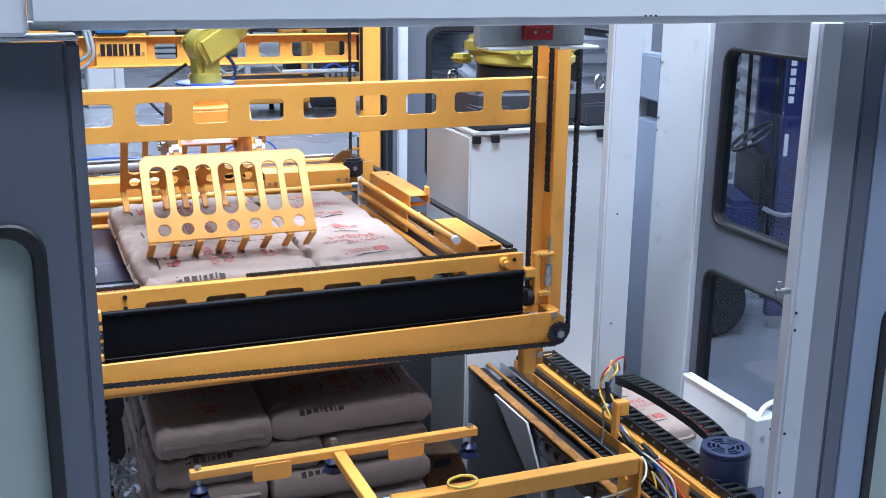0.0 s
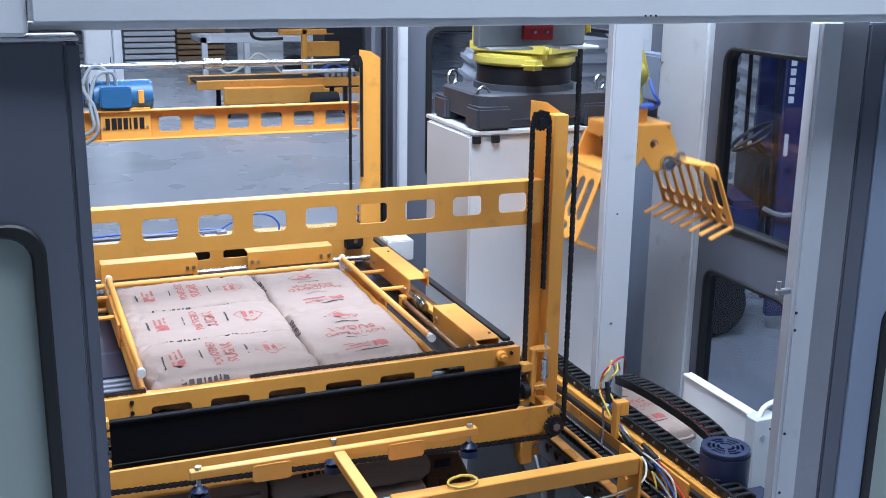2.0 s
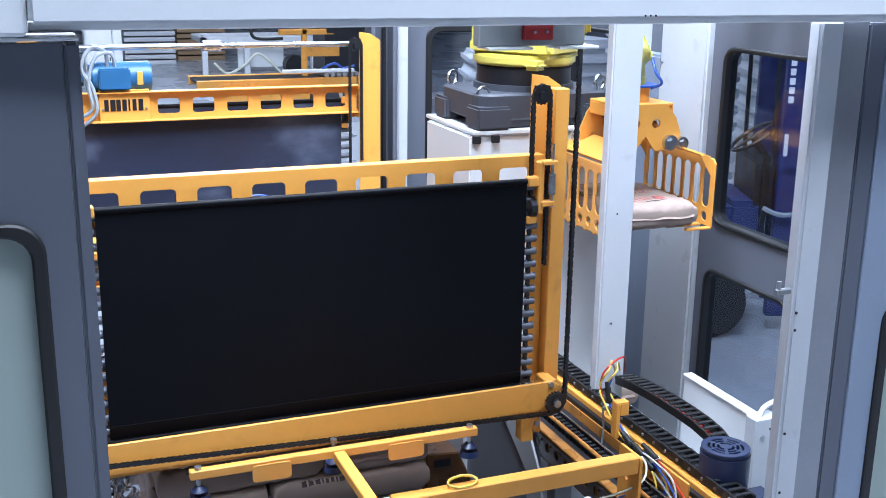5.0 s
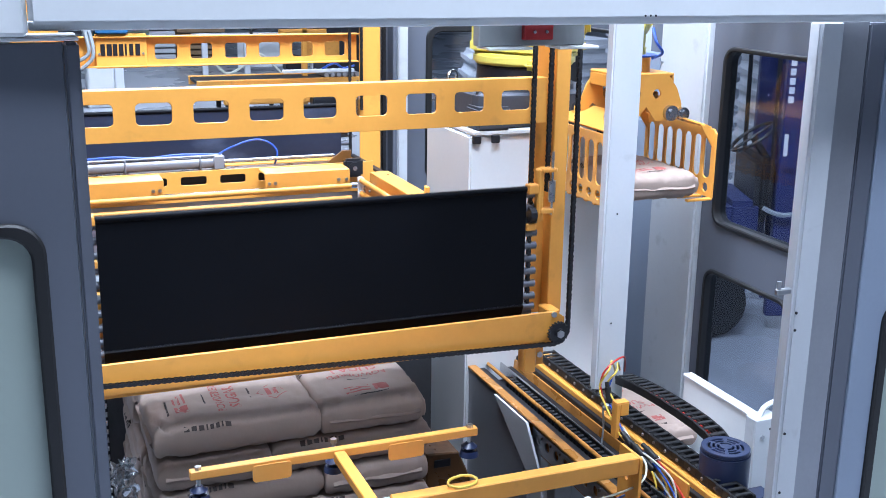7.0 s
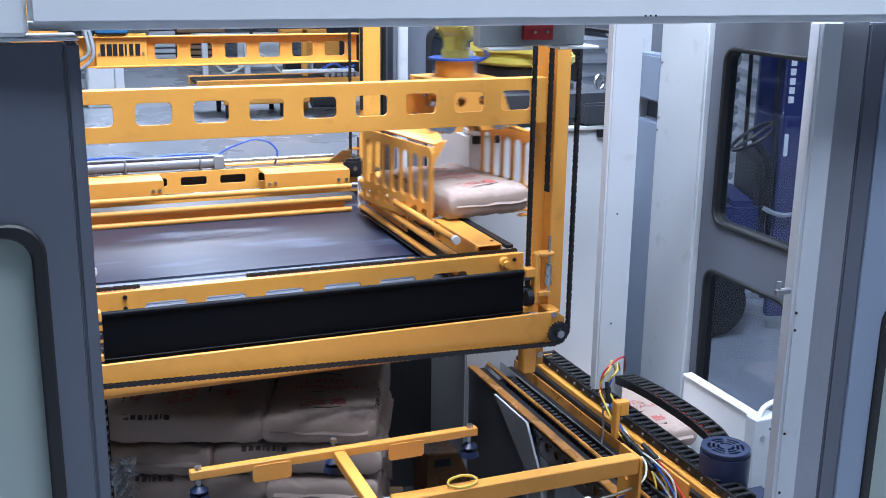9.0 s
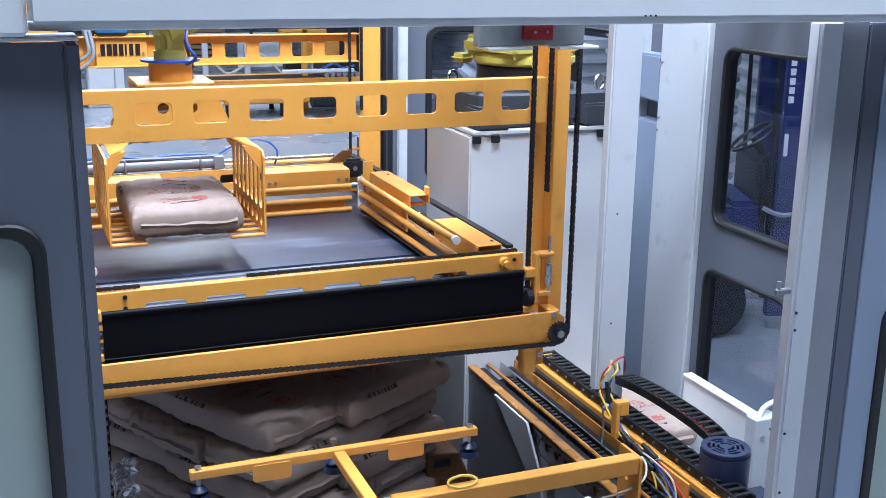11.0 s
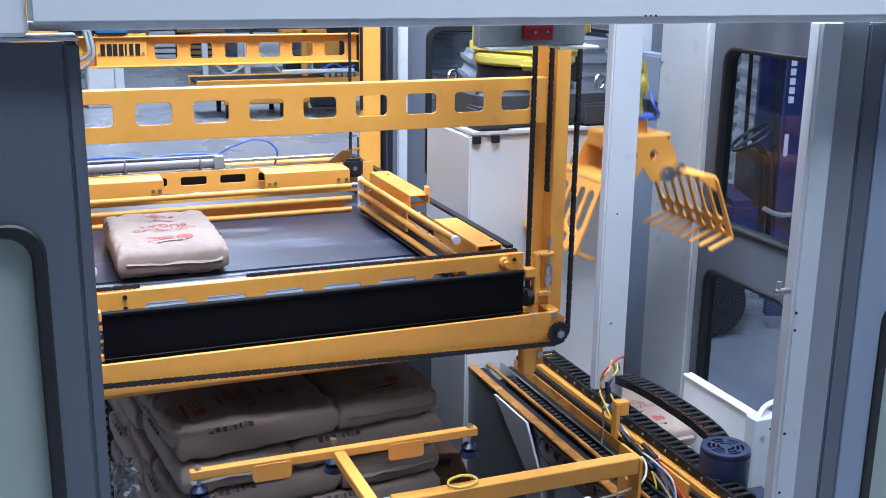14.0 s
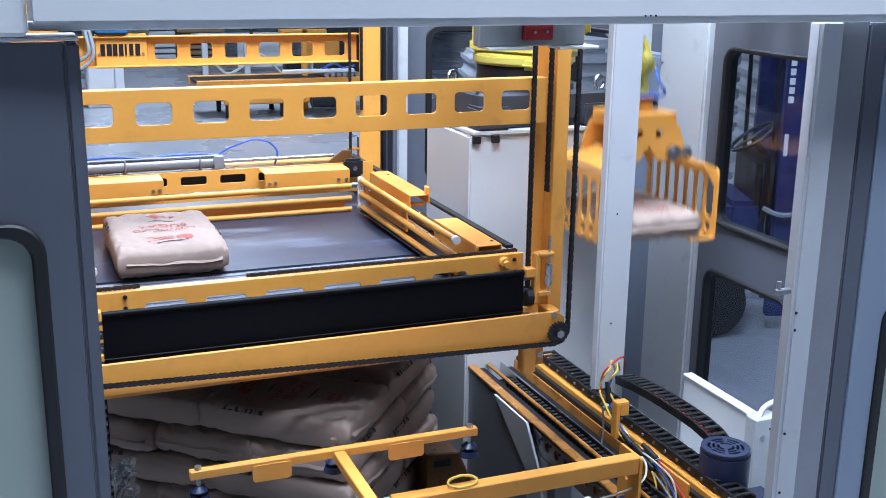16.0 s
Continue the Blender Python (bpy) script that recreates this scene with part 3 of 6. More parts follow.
def side_clamp(sx):
    """Three tubes on a plate, closed at the far end by a pale plastic strip; sx is the side on which its stays lie."""
    ob = part("side_clamp", box(min(sx * 0.014, sx * 0.022), max(sx * 0.014, sx * 0.022), 0.72, 1.30, -0.74, -0.64, 0.002), ORANGE, carriage, "orange tube side clamp")
    for z in TUBES:
        tube_rail(ob, 0, 0.118, 1.33, z)
    for y in (0.86, 1.14):
        part("stay", rod((sx * 0.016, y, -0.652), (sx * 0.15, y, -0.652), 0.010, 8), ORANGE, ob)
    part("end_strip", join(box(-0.014, 0.014, 1.325, 1.345, -0.772, -0.608, 0.006, 2), *[rod((0, 1.315, z), (0, 1.327, z), 0.0175, 12) for z in TUBES]), PALE, ob, "pale plastic end strip")
    part("end_cap", rod((0, 0.112, TUBES[0]), (0, 0.135, TUBES[0]), 0.0165, 12), PALE, ob, "pale plastic end cap")
    bolts(ob, [(sx * 0.012, y, z) for y in (0.76, 1.22) for z in (-0.66, -0.72)], (-sx, 0, 0), 0.006, ZINC)
    return ob


clamp_right, clamp_left = side_clamp(1), side_clamp(-1)
CLAMP_RIGHT = [(0.0, -0.303), (0.65, -0.303), (1.25, -0.40), (3.4, -0.40), (3.8, -0.39), (4.6, -0.303), (16.0, -0.303)]
CLAMP_LEFT = [(0.0, -1.64), (0.65, -1.64), (1.3, -1.50), (3.4, -1.50), (3.8, -1.52), (4.6, -1.64), (16.0, -1.64)]
# rear clamp tubes and their covers
rear_clamp = part("rear_clamp", box(-1.56, -0.36, 0.014, 0.024, -0.778, -0.725, 0.002), ORANGE, carriage)
for z in (-0.667, -0.727, -0.782):
    part("tube", rod((-1.60, 0, z), (-0.33, 0, z), 0.0135, 12), ORANGE, rear_clamp, smooth=40)
REAR = [(0.0, 1.40), (0.65, 1.40), (1.3, 1.365), (3.5, 1.365), (4.6, 1.40), (16.0, 1.40)]
rear_covers = []
for x0, x1 in ((-1.66, -1.21), (-0.73, -0.30)):
    cv = part("clamp_cover", join(box(x0, x1, 1.52, 1.66, -0.613, -0.605, 0.003), box(x0, x1, 1.515, 1.525, -0.69, -0.605, 0.003),
                                  plate([(x0, -0.72), (x0, -0.67), (x1, -0.67), (x1, -0.72), (x1 - 0.03, -0.685), (x0 + 0.05, -0.685)], (), 0.008, 0.001, Matrix.Translation((0, 1.52, 0)) @ XZ)), ORANGE, carriage, "folded orange cover")
    bolts(cv, [(x1 - 0.02, 1.513, -0.655), (x1 - 0.05, 1.513, -0.655)] if x0 < -1 else [(x0 + 0.02, 1.513, -0.655), (x0 + 0.05, 1.513, -0.655), (x1 - 0.02, 1.513, -0.655), (x1 - 0.06, 1.513, -0.655)], (0, -1, 0), 0.009, ZINC)
    rear_covers.append(cv)
rear_cover_left, rear_cover_right = rear_covers
part("guide_shaft", rod((-1.7, 1.56, -0.70), (-0.1, 1.56, -0.70), 0.016, 14), STEEL, carriage, "bright round guide shaft", smooth=40)
part("clamp_beam", plate(rect(-1.7, -0.12, -0.76, -0.608), [rect(c - 0.063, c + 0.063, -0.676, -0.635, 0.012) for c in (-1.233, -1.042, -0.85, -0.66)], 0.008, 0.001, Matrix.Translation((0, 1.70, 0)) @ XZ), ORANGE, carriage, "slotted orange rear beam")
# added black sheet that darkens the beam's slots
part("dark_backing", box(-1.7, -0.15, 1.73, 1.745, -0.76, -0.618, 0.0), RUBBER, carriage, "black sheet added behind the beam so its slots look dark")
part("clamp_shelf", join(box(-1.7, -0.20, 1.715, 1.85, -0.632, -0.622, 0.002), plate([(-0.36, -0.621), (-0.22, -0.621), (-0.22, -0.555), (-0.265, -0.555)], (), 0.01, 0.001, Matrix.Translation((0, 1.76, 0)) @ XZ)), OILY_SHADED, carriage)
part("cylinder", join(rod((-1.7, 1.80, -0.585), (-0.90, 1.80, -0.585), 0.031, 20), box(-0.93, -0.875, 1.765, 1.835, -0.62, -0.55, 0.005), box(-1.36, -1.35, 1.762, 1.838, -0.62, -0.55, 0.004), box(-1.0, -0.99, 1.762, 1.838, -0.62, -0.55, 0.004),
                       box(-1.60, -1.58, 1.76, 1.84, -0.621, -0.545, 0.004), rod((-1.6, 1.775, -0.55), (-0.9, 1.775, -0.55), 0.006, 8)),
     ALU, carriage, "grey aluminium air cylinder", smooth=40)
part("cylinder_rod", rod((-0.88, 1.80, -0.585), (-0.30, 1.80, -0.585), 0.009, 12), STEEL, carriage, "bright piston rod", smooth=40)
part("air_hose", tube([(-0.90, 1.80, -0.55), (-0.83, 1.80, -0.515), (-0.72, 1.80, -0.484), (-0.645, 1.80, -0.50), (-0.602, 1.80, -0.545), (-0.605, 1.80, -0.59), (-0.61, 1.82, -0.618)], 0.005), COLOURS["blue"], carriage, "thin blue air hose")
part("air_hose", tube([(-1.6, 1.79, -0.545), (-1.4, 1.78, -0.535), (-1.25, 1.78, -0.548), (-1.1, 1.79, -0.54), (-0.90, 1.80, -0.55)], 0.006), COLOURS["blue"], carriage, "thin blue air hose")
part("bearing_block", join(box(-0.285, -0.185, 1.655, 1.694, -0.68, -0.585, 0.012, 2), rod((-0.235, 1.645, -0.63), (-0.235, 1.655, -0.63), 0.03, 16)), DARK, carriage, "dark flange bearing")
part("bearing_eye", rod((-0.235, 1.636, -0.63), (-0.235, 1.645, -0.63), 0.012, 12), STEEL, carriage, "bright shaft end")
# right-hand clamp covers, sliding rail and shaft
part("clamp_cover", join(box(-0.245, -0.150, 0.80, 1.37, -0.603, -0.597, 0.002), box(-0.245, -0.239, 0.80, 1.37, -0.690, -0.603, 0.002), box(-0.156, -0.150, 0.80, 1.37, -0.640, -0.603, 0.002),
                         plate([(-0.172, 0.79), (-0.150, 0.80), (-0.150, 0.84), (-0.162, 0.84)], (), 0.03, 0.001, Matrix.Translation((0, 0, -0.580)))), ORANGE, carriage, "folded orange cover with a hooked corner")
part("clamp_cover", join(box(-0.215, -0.110, 0.115, 0.58, -0.662, -0.656, 0.002), box(-0.215, -0.209, 0.115, 0.58, -0.75, -0.662, 0.002), box(-0.116, -0.110, 0.115, 0.58, -0.75, -0.662, 0.002)), ORANGE, carriage, "folded orange cover")
bolts(carriage, [(-0.246, 0.84, -0.655), (-0.246, 1.30, -0.65), (-0.216, 0.53, -0.70), (-0.216, 0.17, -0.70)], (-1, 0, 0), 0.009, ZINC)
bolts(carriage, [(-0.18, 1.28, -0.597), (-0.13, 0.17, -0.656)], (0, 0, 1), 0.006, DARK, 0.003)
part("slide_rail", box(-0.20, -0.165, 0.55, 1.40, -0.720, -0.700, 0.003), ORANGE, carriage, "orange sliding rail")
part("guide_shaft", rod((-0.262, 0.125, -0.715), (-0.262, 0.84, -0.705), 0.013, 14), OILY_SHADED, carriage, "dull round guide shaft", smooth=40)
part("shock_absorber", join(rod((-0.235, 0.80, -0.668), (-0.235, 0.62, -0.675), 0.017, 14), rod((-0.235, 0.70, -0.672), (-0.235, 0.67, -0.673), 0.026, 14)), STEEL, carriage, "bright shock absorber", smooth=40)
part("shaft_holder", box(-0.278, -0.247, 0.815, 0.85, -0.74, -0.680, 0.004), ORANGE, carriage)
part("side_rail", box(-0.100, -0.068, 0.1, 2.2, -0.672, -0.658, 0.002), DARK, carriage, "dark strip on the rail")
part("side_rail", box(-0.19, -0.10, 0.46, 2.2, -0.75, -0.735, 0.003), OILY_SHADED, carriage)
part("bed_nose", rod((-0.36, 0.535, BED - 0.02), (-0.315, 0.535, BED - 0.02), 0.016, 14, bevel=0.004), ORANGE, carriage, "orange end of the bed nose", smooth=40)
# added dark plate that stands for the shadow on the belt here
part("tray", box(-0.32, -0.16, 0.115, 1.30, -0.776, -0.768, 0.002), DARK, carriage, "dark plate added under the clamp for the shadow there")
# name plate and hoist motor on the rear beam
plate_ob = part("name_plate", box(-1.415, -1.155, 2.33, 2.342, -0.165, 0.012, 0.004), ORANGE, carriage, "orange name plate with dark lettering bars")
for k, w in enumerate((0.022, 0.026, 0.022, 0.022, 0.009, 0.02, 0.024)):
    x = -1.388 + 0.0305 * k + (0.0 if k < 5 else -0.009)
    part("lettering_bar", box(x, x + w, 2.325, 2.331, -0.10, -0.04, 0.001), DARK, plate_ob)
bolts(plate_ob, [(-1.395, 2.33, -0.09), (-1.175, 2.33, -0.09)], (0, -1, 0), 0.007, ZINC)
motor = part("hoist_motor", join(rod((-1.45, 2.40, 0.07), (-1.135, 2.40, 0.07), 0.083, 22, bevel=0.012), rod((-1.56, 2.40, 0.075), (-1.48, 2.40, 0.075), 0.05, 18)), BLUE, carriage, "blue hoist gear motor", smooth=40)
part("terminal_box", box(-1.41, -1.25, 2.295, 2.40, 0.012, 0.125, 0.008, 2), BLUE, motor)
part("motor_label", box(-1.215, -1.185, 2.31, 2.326, 0.035, 0.105, 0.003), ORANGE, motor, "orange label")
part("cable", tube([(-1.36, 2.35, 0.13), (-1.37, 2.33, 0.21), (-1.44, 2.32, 0.23), (-1.49, 2.31, 0.13), (-1.44, 2.31, 0.02), (-1.43, 2.30, -0.1), (-1.5, 2.32, -0.17)], 0.010), COLOURS["grey"], motor, "grey cable", smooth=40)
part("cable", tube([(-1.32, 2.35, 0.13), (-1.34, 2.33, 0.20), (-1.42, 2.32, 0.18), (-1.46, 2.31, 0.05), (-1.45, 2.30, -0.08), (-1.52, 2.32, -0.13)], 0.010), COLOURS["grey"], motor, "grey cable", smooth=40)
part("drive_shaft", join(rod((-1.8, 2.42, 0.222), (0.02, 2.42, 0.222), 0.016, 14), rod((-0.85, 2.42, 0.222), (-0.755, 2.42, 0.222), 0.029, 16)), STEEL, carriage, "long bright drive shaft", smooth=40)
part("bearing_block", box(0.085, 0.125, 2.36, 2.42, 0.215, 0.26, 0.008, 2), DARK, carriage, "dark pillow block")
bolts(carriage, [(0.045, 2.34, 0.24), (0.07, 2.34, 0.19), (0.07, 2.34, 0.225), (0.06, 2.34, 0.12)], (0, -1, 0), 0.01, DARK)

CARRIAGE = [(0.0, 1.0), (0.4, 1.0), (0.5, 0.97), (0.75, 0.735), (1.0, 0.469), (1.25, 0.28), (1.5, 0.13), (1.75, 0.035), (2.0, 0.0), (4.1, 0.0), (4.2, 0.018), (4.5, 0.09), (6.0, 0.675), (6.3, 0.79),
            (6.5, 0.858), (6.75, 0.945), (7.0, 1.0), (16.0, 1.0)]


def lift(t):
    return H + UP * level(CARRIAGE, t)


# ---------------------------------------------------------------- paper sacks
BAG_L, BAG_W, BAG_H = 0.635, 0.425, 0.132


def sack_top(u, v, seed):
    """Height of the sack's upper skin over its middle plane at u, v in -1 .. 1: full in the middle, pinched at the ends."""
    e = max(0.0, 1 - abs(u) ** 16) ** 0.29 * max(0.0, 1 - abs(v) ** 16) ** 0.27
    f = 0.86 + 0.14 * (1 - u * u) * (1 - v * v)
    w = 0.007 * noise.noise((u * 2.1 + seed, v * 2.3, seed)) + 0.0045 * noise.noise((u * 6 + seed, v * 5, 3.0)) + 0.010 * abs(noise.noise((u * 7 + seed, v * 8 - seed, 7.0))) * (0.4 + abs(u) ** 3 + abs(v) ** 3) - 0.012 * max(0.0, 0.16 - abs(noise.noise((u * 3.2 - seed, v * 2.6, seed + 4.0)))) * (0.25 + u * u) / 0.16 + 0.004 * abs(noise.noise((u * 17, v * 13 + seed, 2.0)))
    return (BAG_H / 2 * f + w) * e


def sack_mesh(seed):
    nu, nv = 44, 32
    bm = bmesh.new()
    tops, bots = [], []

    def warp(k, n):
        t = -1 + 2 * k / n
        return math.sin(t * math.pi / 2) * 0.92 + t * 0.08

    for i in range(nu + 1):
        u = warp(i, nu)
        rt, rb = [], []
        for j in range(nv + 1):
            v = warp(j, nv)
            bulge = 1 + 0.02 * noise.noise((u * 3 + seed, v * 3, 5.5))
            x, y = u * BAG_L / 2 * (1 + 0.015 * (1 - v * v)) * bulge, v * BAG_W / 2 * (1 + 0.02 * (1 - u * u)) * bulge
            z = sack_top(u, v, seed)
            rt.append(bm.verts.new((x, y, z)))
            edge = i in (0, nu) or j in (0, nv)
            rb.append(rt[-1] if edge else bm.verts.new((x, y, -min(z, BAG_H / 2 - 0.004 + 0.003 * noise.noise((x * 9, y * 9, seed))))))
        tops.append(rt)
        bots.append(rb)
    for i in range(nu):
        for j in range(nv):
            bm.faces.new((tops[i][j], tops[i + 1][j], tops[i + 1][j + 1], tops[i][j + 1]))
            q = [bots[i][j], bots[i][j + 1], bots[i + 1][j + 1], bots[i + 1][j]]
            if len(set(q)) == 4 and bm.faces.get(q) is None and not all(w in (tops[i][j], tops[i][j + 1], tops[i + 1][j + 1], tops[i + 1][j]) for w in q):
                bm.faces.new(q)
    # stitched flap at one end
    for s in (1, -1):
        pts = []
        for j in range(9):
            v = -0.86 + 1.72 * j / 8
            pts.append((bm.verts.new((s * (BAG_L / 2 - 0.004), v * BAG_W / 2, 0.012 + 0.006 * noise.noise((v * 3, seed, 1.0)))),
                        bm.verts.new((s * (BAG_L / 2 + 0.012), v * BAG_W / 2, -0.004 + 0.012 * noise.noise((v * 3, seed, 4.0)))),
                        bm.verts.new((s * (BAG_L / 2 - 0.002), v * BAG_W / 2, -0.020))))
        for a, b in zip(pts, pts[1:]):
            bm.faces.new((a[0], b[0], b[1], a[1]))
            bm.faces.new((a[1], b[1], b[2], a[2]))
    return bm


def printed(shapes, seed, up=0.0016):
    """Lays flat shapes (x, y outlines in metres on the sack) on its upper skin."""
    bm = bmesh.new()
    for s in shapes:
        b = bmesh.new()
        f = b.faces.new([b.verts.new((x, y, 0)) for x, y in s])
        bmesh.ops.triangulate(b, faces=[f])
        me = bpy.data.meshes.new("tmp")
        b.to_mesh(me)
        b.free()
        bm.from_mesh(me)
        bpy.data.meshes.remove(me)
    return drape(bm, seed, up)


def drape(bm, seed, up=0.0016):
    bmesh.ops.subdivide_edges(bm, edges=[e for e in bm.edges if e.calc_length() > 0.02], cuts=2)
    bmesh.ops.triangulate(bm, faces=bm.faces[:])
    for v in bm.verts:
        v.co.z = sack_top(v.co.x / (BAG_L / 2), v.co.y / (BAG_W / 2), seed) + up
    return bm


def words(text, size, x, y, turn):
    """Letters as flat mesh, centred at x, y and turned."""
    cu = bpy.data.curves.new("tmp", "FONT")
    cu.body, cu.size, cu.align_x, cu.align_y, cu.resolution_u, cu.offset = text, size, "CENTER", "CENTER", 2, size * 0.018
    ob = bpy.data.objects.new("tmp", cu)
    scene.collection.objects.link(ob)
    me = bpy.data.meshes.new_from_object(ob.evaluated_get(bpy.context.evaluated_depsgraph_get()))
    bpy.data.objects.remove(ob)
    bpy.data.curves.remove(cu)
    bm = bmesh.new()
    bm.from_mesh(me)
    bpy.data.meshes.remove(me)
    bmesh.ops.transform(bm, matrix=Matrix.Translation((x, y, 0)) @ Matrix.Rotation(radians(turn), 4, "Z"), verts=bm.verts[:])
    return bm


def bar(x0, x1, y0, y1):
    return [(x0, y0), (x1, y0), (x1, y1), (x0, y1)]


def letter_bars(n, x, y0, y1, w, gap=0.3, lean=0.0):
    """Plain bars in place of a name, one for each letter, running along y."""
    p = (y1 - y0) / n
    return [bar(x - w / 2, x + w / 2, y0 + p * k, y0 + p * (k + 1 - gap)) for k in range(n)]


def make_sack(seed):
    ob = part("sugar_sack", sack_mesh(seed), PAPER, smooth=60)
    tagged(ob, "brown kraft paper sugar sack with red and black print", "sack", group="paper sacks of sugar")
    red = join(words("POWDERED", 0.046, -0.045, 0.0, 90), words("SUGAR", 0.062, 0.012, 0.0, 90))
    part("red_lettering", drape(red, seed), PRINT_RED, ob, "red block lettering")
    part("red_block", printed([bar(-0.215, -0.165, -0.09, -0.03)] + [bar(-0.215 + 0.02 * k, -0.206 + 0.02 * k, -0.015, 0.085 - 0.02 * (k % 2)) for k in range(3)], seed), PRINT_RED, ob, "red square beside small lines")
    d = 0.078
    tagged(part("red_diamond", printed([[(0.17, -d), (0.17 + d * 0.8, 0), (0.17 + d * 0.74, 0), (0.17, -d * 0.92)], [(0.17 + d * 0.8, 0), (0.17, d), (0.17, d * 0.92), (0.17 + d * 0.74, 0)],
                                 [(0.17, d), (0.17 - d * 0.8, 0), (0.17 - d * 0.74, 0), (0.17, d * 0.92)], [(0.17 - d * 0.8, 0), (0.17, -d), (0.17, -d * 0.92), (0.17 - d * 0.74, 0)]]
                                + [bar(0.145, 0.163, -0.035, 0.035), bar(0.175, 0.193, -0.03, 0.03)], seed), PRINT_RED, ob, "red outlined diamond mark"), kind="stuff")
    tagged(part("black_print", printed([bar(0.075, 0.082, -0.05, 0.05), bar(-0.10, -0.095, -0.04, 0.05), bar(-0.245, -0.238, -0.08, 0.06)], seed), PRINT_BLACK, ob, "small dark lines of print"), kind="stuff")
    # name bars on the long sides
    for s in (-1, 1):
        bm = bmesh.new()
        x0 = 0.035
        for w in (0.021, 0.006, 0.013, 0.013, 0.006, 0.019, 0.019, 0.019):
            x0, xa = x0 + w + 0.008, x0
            pts = []
            for x, v in ((xa, 0.925), (xa + w, 0.925), (xa + w, 0.982), (xa, 0.982)):
                u = x / (BAG_L / 2)
                pts.append(bm.verts.new((s * x, s * (v * BAG_W / 2 * (1 + 0.02 * (1 - u * u)) + 0.0035), sack_top(u, v, seed) + 0.002)))
            bm.faces.new(pts)
        tagged(part("name_strip", bm, PRINT_BLACK, ob, "row of dark printed bars"), kind="stuff")
    return ob


sack_a, sack_b, sack_c = make_sack(1.3), make_sack(5.7), make_sack(9.1)
KINDS = (sack_a, sack_b, sack_c)
LAYER_X, LAYER_Y = -0.945, 0.73
# one layer: three sacks lengthwise beside two crosswise; each second layer is turned round
SPOTS = [(-0.217, 0.412, 0), (-0.217, 0.0, 0), (-0.217, -0.412, 0), (0.316, 0.308, 90), (0.316, -0.308, 90)]
TOP = H - 0.72
layer_sacks, stack_sacks, rng = [], [], random.Random(4)
used = set()


def sack_at(k, m):
    src = KINDS[k % 3]
    if k < 3 and k not in used:
        used.add(k)
        src.matrix_basis = m
        return src
    return copy_thing(src, m)


for k, (dx, dy, a) in enumerate(SPOTS):
    m = pose(LAYER_X + dx, LAYER_Y + dy, 0, rng.uniform(-1, 1), rng.uniform(-1, 1), a + rng.uniform(-2, 2) + (180 if a == 0 and k == 9 else 0))
    layer_sacks.append((sack_at(k, m), m))
for lay in range(7):
    for k, (dx, dy, a) in enumerate(SPOTS):
        s = 1 if lay % 2 else -1
        m = pose(s * dx + rng.uniform(-0.012, 0.012), s * dy + rng.uniform(-0.012, 0.012), TOP - BAG_H * 1.5 + 0.003 - 0.1255 * lay, rng.uniform(-1.2, 1.2), rng.uniform(-1.2, 1.2), a + (180 if s < 0 else 0) + rng.uniform(-2.5, 2.5))
        stack_sacks.append((copy_thing(KINDS[rng.randrange(3)], m), m))
carried_sack = copy_thing(sack_b, pose(0.98, 0.83, H - 1.571 + BAG_H / 2, 0, 0, 90))
next_sack = copy_thing(sack_c, pose(0.98, 0.83, H - 1.571 + BAG_H / 2, 0, 0, 90))

# ---------------------------------------------------------------- pallet and turntable
SINK = 0.1255
pallet = empty("pallet", pose(LAYER_X, LAYER_Y, SINK), label="wooden pallet under the sack stack", category="pallet")
for k in range(7):
    part("deck_board", box(-0.6, 0.6, -0.62 + 0.19 * k, -0.52 + 0.19 * k, 0.30, 0.318, 0.003), WOOD, pallet)
for x in (-0.55, 0.0, 0.55):
    part("stringer", box(x - 0.03, x + 0.03, -0.62, 0.62, 0.20, 0.30, 0.004), WOOD, pallet)
turntable = empty("turntable", pose(LAYER_X, LAYER_Y, SINK), label="dark steel turntable with rollers on the floor", category="turntable")
part("plinth", rod((0, 0, 0), (0, 0, 0.12), 0.6, 40), DARK, turntable)
for k in range(10):
    part("roller", rod((-0.6, -0.68 + 0.15 * k, 0.165), (0.6, -0.68 + 0.15 * k, 0.165), 0.033, 12), ZINC, turntable, "grey steel roller", smooth=40)
for x in (-0.65, 0.65):
    part("side_rail", box(x - 0.03, x + 0.03, -0.72, 0.72, 0.12, 0.195, 0.004), DARK, turntable)


# ---------------------------------------------------------------- robot
BX, BY, PZ = 0.60, 1.43, H + 0.0
pedestal = empty("robot_pedestal", pose(BX, BY, 0), label="pale grey steel pedestal cabinet under the robot", category="pedestal")
part("body", box(-0.41, 0.40, -0.28, 0.30, 0, PZ - 0.025, 0.008, 2), PALE, pedestal)
part("top_plate", box(-0.40, 0.45, -0.295, 0.34, PZ - 0.02, PZ, 0.003), PALE, pedestal)
for x in (-0.38, -0.28, 0.3, 0.36):
    part("lug", box(x - 0.02, x + 0.02, -0.300, -0.281, PZ - 0.06, PZ - 0.021, 0.003), DARK, pedestal)
robot = empty("industrial_robot", pose(BX, BY, PZ), label="yellow six-axis industrial robot with a clamshell sack gripper", category="robot")
base = part("base", join(plate(rect(-0.36, 0.38, -0.27, 0.27, 0.09, 3), (), 0.13, 0.01, Matrix.Translation((0, 0, 0.105))), box(-0.22, 0.22, -0.25, 0.25, 0.0, 0.11, 0.01),
                         rod((0, 0, 0.165), (0, 0, 0.2), 0.255, 32)), CAST, robot, "charcoal cast robot base")
